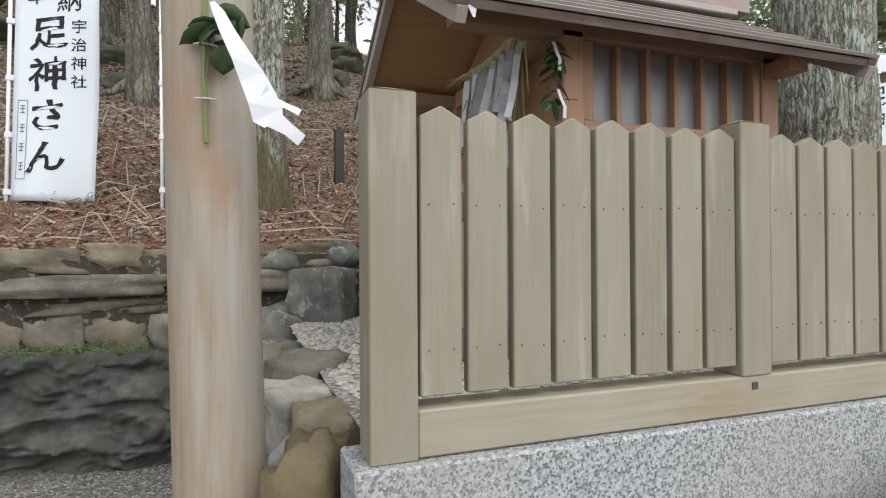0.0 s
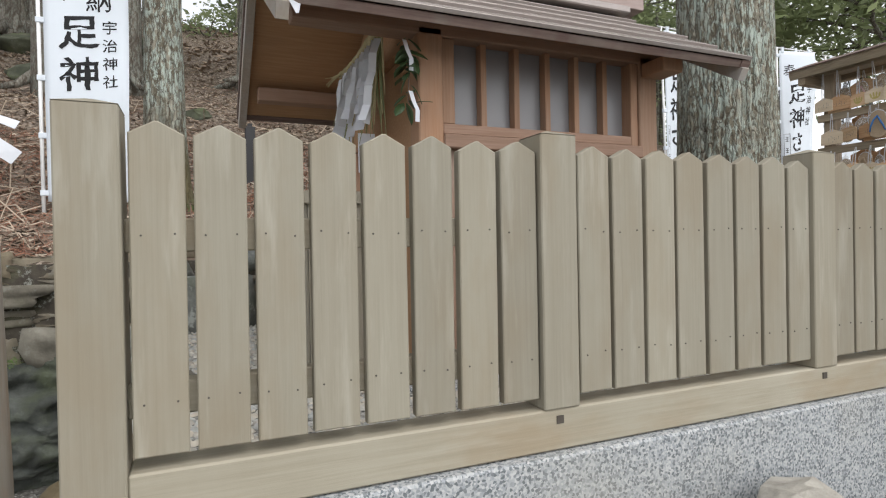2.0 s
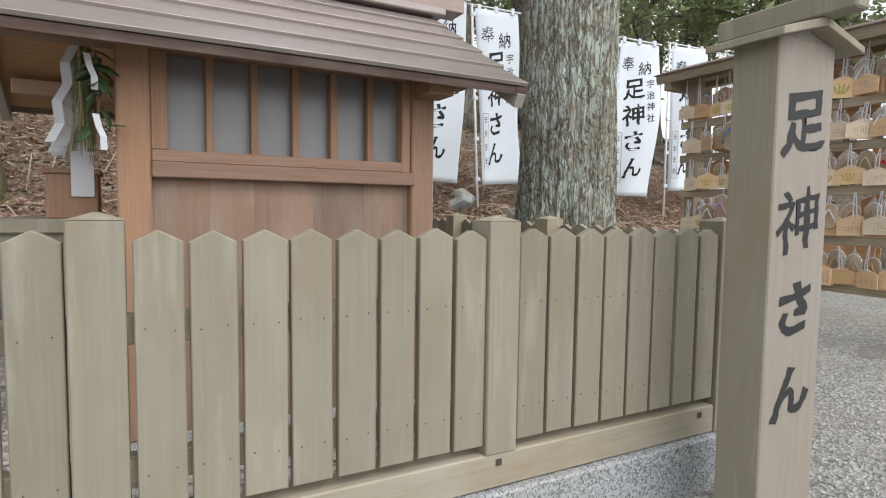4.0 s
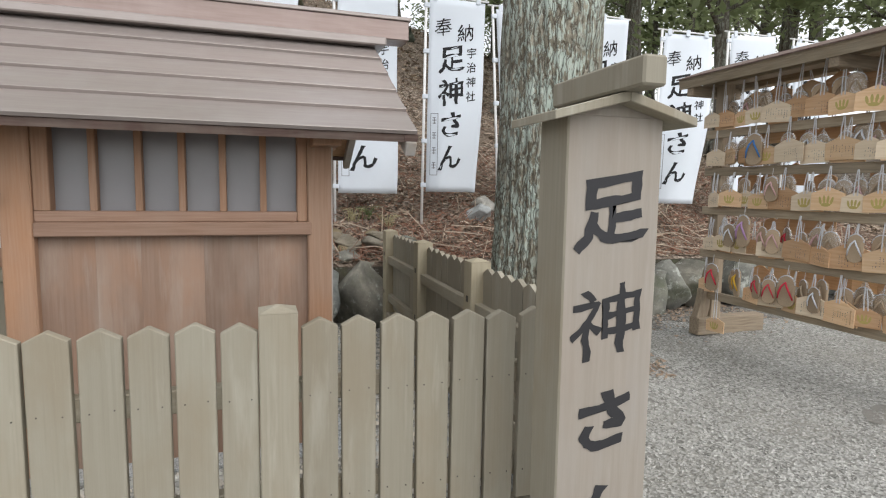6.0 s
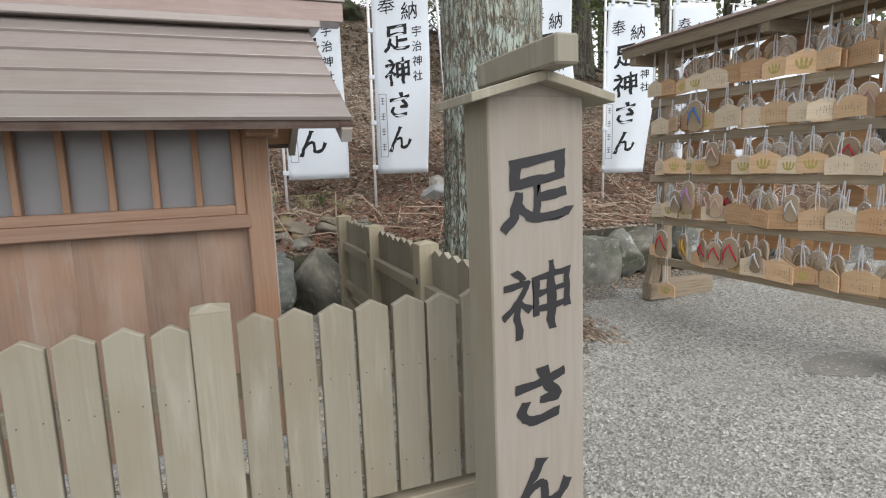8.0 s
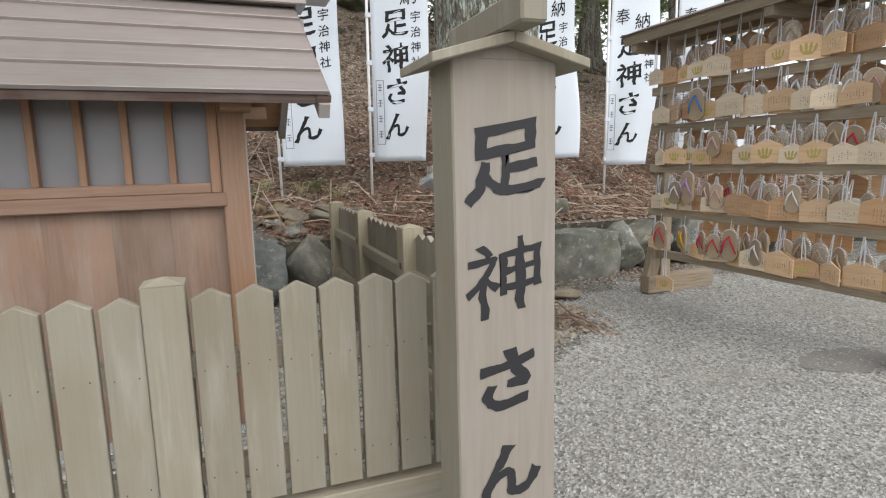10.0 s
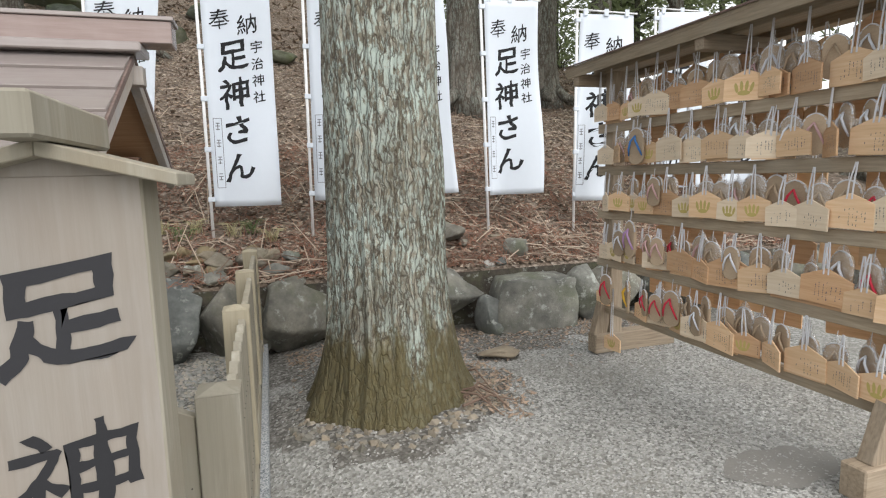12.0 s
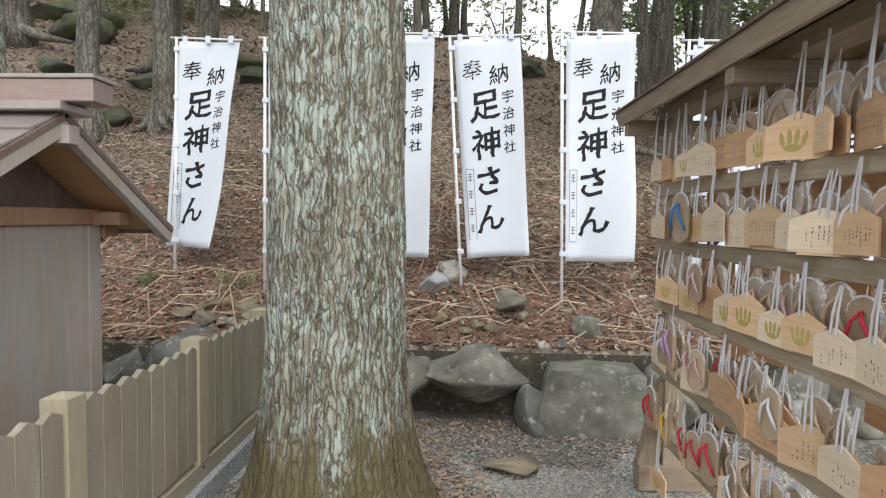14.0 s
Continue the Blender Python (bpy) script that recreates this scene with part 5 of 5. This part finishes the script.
pilsprig = thing("pillar_sprig", (0.138, 1.625, 0.96), "evergreen leaves and white paper streamer tied to the torii pillar", "sprig")
sprig_parts(pilsprig, 9, 0.06, -0.12, 0.085, 11, 0.36, (0.03, -0.01, 0.05))
part("twig", tube(bmesh.new(), [(0.0, 0.0, -0.26), (-0.005, -0.006, -0.1), (0.0, -0.004, 0.1)], 0.006, 6), BAMBOO, pilsprig)
for z in (-0.045, -0.165):
    part("wire_band", tube(bmesh.new(), [(0.024 * math.cos(a) - 0.002, -0.002 - 0.014 * math.sin(a), z) for a in (math.pi * i / 8 for i in range(9))], 0.002, 5), STRING, pilsprig)
bm = bmesh.new()
SIDE = (0.86, 0.12, 0.48)
strip(bm, [(0.03, -0.07, 0.03), (0.045, -0.085, 0.0), (0.064, -0.095, -0.046), (0.092, -0.1, -0.1), (0.118, -0.094, -0.15), (0.14, -0.1, -0.2), (0.153, -0.096, -0.24), (0.166, -0.1, -0.262)], [0.012, 0.028, 0.036, 0.046, 0.062, 0.072, 0.078, 0.05], SIDE)
strip(bm, [(0.14, -0.098, -0.19), (0.165, -0.09, -0.205), (0.195, -0.08, -0.21), (0.23, -0.075, -0.222)], [0.05, 0.03, 0.016, 0.02], (0.4, 0.1, 0.9))
strip(bm, [(0.165, -0.099, -0.25), (0.2, -0.094, -0.272), (0.232, -0.09, -0.296)], [0.05, 0.034, 0.034], (0.55, 0.1, 0.8))
bm.verts.ensure_lookup_table()
for v in bm.verts:  # soft creases across the sheet
    v.co.y += 0.008 * noise.noise(v.co * 28)
    v.co.x, v.co.z = v.co.x * 0.9 - 0.012, v.co.z * 0.88
thick(part("paper_streamer", bm, PAPER, pilsprig), 0.001)

lamp = thing("black_post", (1.09, 5.65, hill_z(1.09, 5.65)), "slim square black metal post on the slope", "post")
part("shaft", boxed(-0.042, 0.042, -0.042, 0.042, -0.2, 0.5, 0.004), BLACK_METAL, lamp)
part("cap", boxed(-0.02, 0.02, -0.02, 0.02, 0.5, 0.53, 0.003), BLACK_METAL, lamp)

soil = bmesh.new()
ringv = [soil.verts.new((5.32 + 0.27 * math.cos(a) * (1 + 0.25 * noise.noise(Vector((math.cos(a) * 2, math.sin(a) * 2, 4)))), 1.74 + 0.14 * math.sin(a) * (1 + 0.35 * noise.noise(Vector((math.cos(a) * 2, math.sin(a) * 2, 8)))), 0.0)) for a in (2 * math.pi * i / 40 for i in range(40))]
mid = soil.verts.new((5.32, 1.74, 0.0))
for i in range(40):
    soil.faces.new((mid, ringv[i], ringv[(i + 1) % 40]))
bmesh.ops.subdivide_edges(soil, edges=soil.edges[:], cuts=2)
for v in soil.verts:
    v.co.z = front_z(v.co.x, v.co.y) + 0.003
tagged(part("soil_patch", soil, plain("damp_sand", (0.235, 0.225, 0.205), 0.95, 120, 0.25)), "dark damp patch of bare sand in the gravel", "soil", kind="structure")


def tuft(x, y, seed, colour, n=26, h=0.14):
    rg = random.Random(seed)
    t = thing("grass_tuft", (x, y, hill_z(x, y)), "small tuft of thin grass blades in the leaf litter", "grass", "tufts on the slope")
    bm = bmesh.new()
    for _ in range(n):
        a, L = rg.uniform(0, 6.28), h * rg.uniform(0.6, 1.2)
        o = Vector((rg.gauss(0, 0.025), rg.gauss(0, 0.02), 0))
        d = Vector((math.cos(a), math.sin(a), 0))
        tube(bm, [o, o + d * L * 0.3 + Vector((0, 0, L * 0.7)), o + d * L * 0.8 + Vector((0, 0, L * 0.75))], [0.003, 0.0025, 0.0008], 3, False)
    tagged(part("grass", bm, colour, t), kind="stuff")


STRAWG = plain("dry_grass", (0.42, 0.38, 0.22), 0.85, 30, 0.3, True)
GREENG = plain("green_grass", (0.12, 0.17, 0.06), 0.7, 30, 0.3, True)
for k, (x, y) in enumerate(((2.65, 4.95), (2.75, 5.05), (3.05, 4.98), (3.2, 5.02), (2.5, 5.1), (3.35, 4.9), (1.9, 5.0))):
    tuft(x, y, 30 + k, STRAWG if k % 3 else GREENG)
for k, (x, y) in enumerate(((-0.95, 4.9), (-1.05, 5.0), (0.62, 5.0), (0.55, 5.12), (-0.85, 5.05))):
    tuft(x, y, 60 + k, GREENG, 14, 0.1)

rgd = random.Random(44)
for k in range(7):
    t = thing("dead_branch", (4.36 + rgd.uniform(-0.06, 0.16), 2.82 + rgd.uniform(-0.15, 0.2), 0.03), "thin dead brown branch lying at the cedar's foot", "branch", "branches at the cedar's foot")
    bm = bmesh.new()
    a, L = rgd.uniform(-1.2, 0.9), rgd.uniform(0.2, 0.42)
    tube(bm, [(-math.cos(a) * L * 0.5, -math.sin(a) * L * 0.5, 0.06 * rgd.random()), (0, 0.02, 0.03 + 0.05 * rgd.random()), (math.cos(a) * L * 0.5, math.sin(a) * L * 0.5, -0.02)], [0.008, 0.006, 0.003], 6)
    part("stick", bm, TWIG, t)

# ---- trees on the slope ----
def curved_trunk(seed, height, r0, bend, roots=5, branches=5):
    rg = random.Random(seed)
    bm = bmesh.new()
    pts, rad = [], []
    n = 18
    for k in range(n + 1):
        z = -0.3 + (height + 0.3) * k / n
        pts.append(Vector((bend[0] * (z / height) ** 2 * height + 0.06 * math.sin(z * 1.3 + seed), bend[1] * (z / height) ** 2 * height + 0.06 * math.cos(z * 1.1 + seed), z)))
        rad.append(r0 * (1 - 0.7 * max(0, z) / height) + r0 * 0.55 * math.exp(-max(0, z) / 0.25))
    tube(bm, pts, rad, 14)
    for k in range(roots):
        a = 2 * math.pi * k / roots + rg.uniform(-0.4, 0.4)
        L = rg.uniform(2.2, 4.2) * r0
        tube(bm, [(math.cos(a) * r0 * 0.7, math.sin(a) * r0 * 0.7, 0.28), (math.cos(a + 0.2) * L * 0.55, math.sin(a + 0.2) * L * 0.55, 0.06), (math.cos(a + 0.3) * L, math.sin(a + 0.3) * L, -0.06)], [r0 * 0.45, r0 * 0.28, r0 * 0.1], 7)
    tips = []
    for k in range(branches):
        z = height * rg.uniform(0.35, 0.95)
        q = pts[min(n, int((z + 0.3) / (height + 0.3) * n))]
        a = rg.uniform(0, 6.28)
        L = rg.uniform(0.8, 2.0)
        m1 = q + Vector((math.cos(a), math.sin(a), 0.5)) * L * 0.5
        tip = m1 + Vector((math.cos(a + 0.4), math.sin(a + 0.4), 0.25)) * L * 0.6
        tube(bm, [q, m1, tip], [r0 * 0.28, r0 * 0.18, r0 * 0.05], 6)
        for s in range(3):
            t2 = m1 + Vector((rg.uniform(-1, 1), rg.uniform(-1, 1), rg.uniform(-0.2, 0.7))) * L * 0.5
            tube(bm, [m1, (m1 + t2) / 2 + Vector((0, 0, 0.05)), t2], [r0 * 0.12, r0 * 0.08, r0 * 0.02], 5)
            tips.append(t2)
        tips += [tip, (m1 + tip) / 2]
    return mesh_of(bm, "trunk", True), tips


def forest_tree(x, y, seed, height, r0, bend=(0, 0), crown=True, per=70, leaf=0.1, low=0.0, label="", branches=7):
    t = thing("forest_tree", (x, y, hill_z(x, y)), label or "slender evergreen tree with bare grey-brown trunk on the slope", "tree", "trees on the slope")
    me, tips = curved_trunk(seed, height, r0, bend, 5, branches)
    part("trunk", me, FOREST_BARK, t)
    if crown:
        rg = random.Random(seed + 1)
        cs = tips + [Vector((rg.gauss(0, 1.1), rg.gauss(0, 1.1), height * rg.uniform(0.6 - low, 1.05))) for _ in range(10)]
        part("crown", crown_mesh("crown", seed, cs, per, 0.38, leaf, CANOPY), None, t)
    return t


near_tree = thing("lichened_tree", (0.42, 5.2, hill_z(0.42, 5.2)), "tree trunk with flaking bark and pale lichen patches", "tree")
part("trunk", trunk_mesh("trunk", 9.0, 0.145, 0.06, 12, 48, 0.06, relief=0.015), CEDAR_BARK, near_tree)
part("crown", crown_mesh("crown", 77, [(math.cos(k * 2.4) * 1.1, math.sin(k * 2.4) * 1.1, 6.5 + 0.3 * k) for k in range(9)], 60, 0.4, 0.1, CANOPY), None, near_tree)
for k, (x, y, h, r, bx, by) in enumerate(((6.55, 9.08, 9, 0.27, 0.02, 0), (8.5, 10.0, 9, 0.26, -0.03, 0), (-2.37, 13.3, 10, 0.3, 0.01, 0), (-0.23, 9.14, 8, 0.17, 0.01, 0), (-6.1, 13.4, 10, 0.38, 0, 0), (9.4, 15.5, 9, 0.33, 0.12, 0), (-1.0, 8.7, 8, 0.17, 0.03, 0.02), (1.55, 10.1, 9, 0.2, -0.05, 0), (-0.4, 11.1, 9, 0.2, 0.02, 0))):
    forest_tree(x, y, 600 + k, h, r, (bx, by), per=60)
rgt = random.Random(17)
# thin stems along the crest
for k in range(46):
    x = rgt.uniform(-16, 20)
    y = rgt.uniform(17, 24)
    if abs(x - 5) < 0.3:
        continue
    forest_tree(x, y, 700 + k, rgt.uniform(5, 8), rgt.uniform(0.06, 0.16), (rgt.uniform(-0.15, 0.15), rgt.uniform(-0.05, 0.05)), True, 26, 0.16, low=0.35, branches=5)
# leafy trees to the side of the yard
for k, (x, y, h, r) in enumerate(((9.5, 7.6, 6.5, 0.14), (11.5, 6.0, 6, 0.16), (12.5, 9.0, 7, 0.2), (10.5, 11.5, 7, 0.18), (14.5, 7.0, 7.5, 0.2), (15.5, 11.0, 8, 0.2), (12.0, 13.5, 8, 0.2), (18.0, 8.5, 8, 0.22), (17.0, 14.0, 8, 0.2), (14.0, 4.2, 7, 0.18), (20.0, 5.0, 8, 0.2), (21.0, 12.0, 9, 0.2), (8.2, 13.0, 7, 0.14), (24.0, 8.0, 9, 0.2), (11.0, 16.5, 8, 0.18), (14.5, 17.5, 8, 0.18), (18.5, 19.0, 8, 0.18))):
    forest_tree(x, y, 800 + k, h, r, (rgt.uniform(-0.06, 0.06), rgt.uniform(-0.04, 0.04)), True, 47, 0.1, low=0.3, label="leafy evergreen tree with drooping green foliage", branches=11)
# thickets low on the crest and at the side
for k in range(26):
    x, y = rgt.uniform(-16, 22), rgt.uniform(16, 22)
    s = thing("shrub", (x, y, hill_z(x, y)), "low evergreen shrub at the top of the slope", "shrub", "shrubs on the slope")
    cs = [Vector((rgt.gauss(0, 0.7), rgt.gauss(0, 0.7), rgt.uniform(0.1, 1.5))) for _ in range(9)]
    bm = bmesh.new()
    for c in cs[:5]:
        tube(bm, [(0, 0, -0.1), c * 0.5 + Vector((0, 0, 0.1)), c], [0.03, 0.02, 0.006], 5)
    part("stems", bm, FOREST_BARK, s)
    part("crown", crown_mesh("crown", 900 + k, cs, 40, 0.3, 0.1, CANOPY), None, s)

# ---- loose stuff: leaves, twigs, gravel, pebbles ----
def leaf_scatter(name, places, size, material, seed, label):
    rg = random.Random(seed)
    verts, faces = [], []
    for x, y, z in places:
        a, s = rg.uniform(0, 6.28), size * rg.uniform(0.5, 1.3)
        u = Vector((math.cos(a), math.sin(a), rg.uniform(-0.5, 0.5)))
        w = Vector((-math.sin(a), math.cos(a), rg.uniform(-0.6, 0.6))) * rg.uniform(0.3, 0.5)
        c = Vector((x, y, z + s * rg.uniform(0.1, 0.5)))
        k = len(verts)
        curl = Vector((0, 0, s * rg.uniform(0.0, 0.4)))
        verts += [c - u * s + curl, c - w * s, c + u * s + curl, c + w * s]
        faces += [(k, k + 1, k + 2), (k, k + 2, k + 3)]
    return tagged(from_arrays(name, verts, faces, material), label, "litter", kind="stuff")


def hill_places(n, seed, x0, x1, y0, y1, power=1.6):
    rg = random.Random(seed)
    out = []
    for _ in range(n):
        x, y = rg.uniform(x0, x1), y0 + (y1 - y0) * rg.random() ** power
        out.append((x, y, hill_z(x, y)))
    return out


leaf_scatter("fallen_leaves", hill_places(26000, 1, -3.5, 10, 4.4, 12), 0.034, DRYLEAF, 1, "brown and tan fallen leaves over the slope")
leaf_scatter("pale_fallen_leaves", hill_places(11000, 2, -3.5, 10, 4.4, 12), 0.03, plain("pale_leaf", (0.5, 0.42, 0.33), 0.85, 30, 0.3, True), 2, "pale dry fallen leaves over the slope")
leaf_scatter("far_fallen_leaves", hill_places(12000, 3, -12, 14, 11, 22, 1.0), 0.07, DRYLEAF, 3, "brown fallen leaves high on the slope")
rgk = random.Random(5)
yard = []
for _ in range(1100):
    a, d = rgk.uniform(-0.8, 1.9), rgk.uniform(0.36, 0.8)
    x, y = 3.94 + d * math.cos(a), 3.03 + d * math.sin(a)
    if x > 3.3:
        yard.append((x, y, front_z(x, y)))
for _ in range(1800):
    x, y = rgk.uniform(3.4, 6.5), 4.25 - abs(rgk.gauss(0, 0.35))
    yard.append((x, y, front_z(x, y)))
leaf_scatter("yard_leaves", yard, 0.02, DRYLEAF, 4, "brown leaf scraps on the gravel round the cedar")


def twig_scatter(name, n, seed, x0, x1, y0, y1, length, r, material, label):
    rg = random.Random(seed)
    verts, faces = [], []
    for x, y, z in hill_places(n, seed, x0, x1, y0, y1):
        a, L, b = rg.uniform(0, 6.28), length * rg.uniform(0.4, 1.4), rg.uniform(-0.5, 0.5)
        p0 = Vector((x, y, z + 0.01))
        p1 = p0 + Vector((math.cos(a) * L * 0.5, math.sin(a) * L * 0.5, rg.uniform(0.0, 0.05)))
        x2, y2 = p1.x + math.cos(a + b) * L * 0.5, p1.y + math.sin(a + b) * L * 0.5
        p2 = Vector((x2, y2, (hill_z(x2, y2) if y2 > 4.4 else z) + 0.015))
        k = len(verts)
        side = Vector((-math.sin(a), math.cos(a), 0)) * r
        for p in (p0, p1, p2):
            verts += [p - side, p + side, p + Vector((0, 0, r * 1.6))]
        for s in (0, 3):
            for i in range(3):
                j = (i + 1) % 3
                faces.append((k + s + i, k + s + j, k + s + 3 + j, k + s + 3 + i))
    return tagged(from_arrays(name, verts, faces, material), label, "litter", kind="stuff")


twig_scatter("dead_twigs", 2600, 9, -3.5, 9.5, 4.5, 10, 0.35, 0.004, TWIG, "thin dead twigs lying on the slope")
twig_scatter("pale_sticks", 900, 14, -3.5, 9.5, 4.5, 9, 0.5, 0.0045, plain("pale_stick", (0.42, 0.34, 0.26), 0.9, 30, 0.3, True), "pale bare sticks lying on the slope")
twig_scatter("cedar_needles", 9000, 10, -3.0, 9.0, 4.42, 7.0, 0.13, 0.0022, plain("rust_needles", (0.27, 0.13, 0.085), 0.9, 30, 0.4, True), "rust-brown dry cedar sprays on the slope")


def stone_scatter(name, places, lo, hi, material, seed, label):
    rg = random.Random(seed)
    verts, faces = [], []
    for x, y, z in places:
        s = rg.uniform(lo, hi)
        k = len(verts)
        a = rg.uniform(0, 6.28)
        ca, sa = math.cos(a) * s, math.sin(a) * s
        f = rg.uniform(0.5, 0.9)
        up = s * rg.uniform(0.4, 0.75)
        verts += [(x + ca, y + sa, z), (x - sa * f, y + ca * f, z), (x - ca, y - sa, z), (x + sa * f, y - ca * f, z),
                  (x + ca * 0.5 - sa * 0.2, y + sa * 0.5 + ca * 0.2, z + up), (x - ca * 0.45, y - sa * 0.45, z + up * rg.uniform(0.6, 1.1))]
        faces += [(k, k + 1, k + 4), (k + 1, k + 5, k + 4), (k + 1, k + 2, k + 5), (k + 2, k + 3, k + 5), (k + 3, k + 4, k + 5), (k + 3, k, k + 4)]
    return tagged(from_arrays(name, verts, faces, material), label, "gravel", kind="stuff")


grit = []
for _ in range(52000):
    x, y = rgk.uniform(2.4, 6.4), rgk.uniform(-0.4, 4.1) if rgk.random() < 0.8 else rgk.uniform(0.2, 2.2)
    if (x < 3.29 and y > 1.27) or math.hypot(x - 3.94, y - 3.03) < 0.42:
        continue
    # fewer pale stones over the gravel darkened as shade
    if rgk.random() < 0.65 and (y > 3.6 or math.hypot(x - 3.94, y - 3.03) < 0.7):
        continue
    grit.append((x, y, front_z(x, y) - 0.001))
for _ in range(7000):
    x, y = rgk.uniform(-2.5, 0.4), rgk.uniform(1.6, 4.2)
    grit.append((x, y, front_z(x, y) - 0.001))
stone_scatter("gravel_stones", grit, 0.004, 0.0115, GRAVEL_BITS, 6, "loose grey crushed gravel stones")
peb = []
for _ in range(9000):
    x, y = rgk.uniform(0.46, 3.1), rgk.uniform(1.45, 4.25)
    if (1.3 < x < 2.62 and 2.1 < y < 3.6) or x < 0.5 + 0.12 * max(0.0, 2.6 - y):
        continue
    peb.append((x, y, -0.012 + 0.015 * noise.noise(Vector((x * 3, y * 3, 1)))))
stone_scatter("white_pebbles", peb, 0.01, 0.025, PEBBLE, 7, "pale rounded pebbles inside the fence").data.shade_smooth()
ring = []
for _ in range(160):
    a, d = rgk.uniform(3.4, 6.6), rgk.uniform(0.44, 0.62)
    x, y = 3.94 + d * math.cos(a), 3.03 + d * math.sin(a)
    if x > 3.32:
        ring.append((x, y, front_z(x, y)))
stone_scatter("root_stones", ring, 0.012, 0.035, ROOTSTONE, 8, "small stones round the cedar's foot")
moss = [(x, rgk.uniform(4.16, 4.37), -0.15 + rgk.uniform(0, 0.05)) for x in (rgk.uniform(-4.0, 0.3) for _ in range(5200)) if noise.noise(Vector((x * 2.2, 1, 4))) > -0.12]
leaf_scatter("wall_moss", moss, 0.011, plain("bright_moss", (0.1, 0.16, 0.04), 0.8, 40, 0.4, True), 12, "bright green moss along the foot of the stone wall")
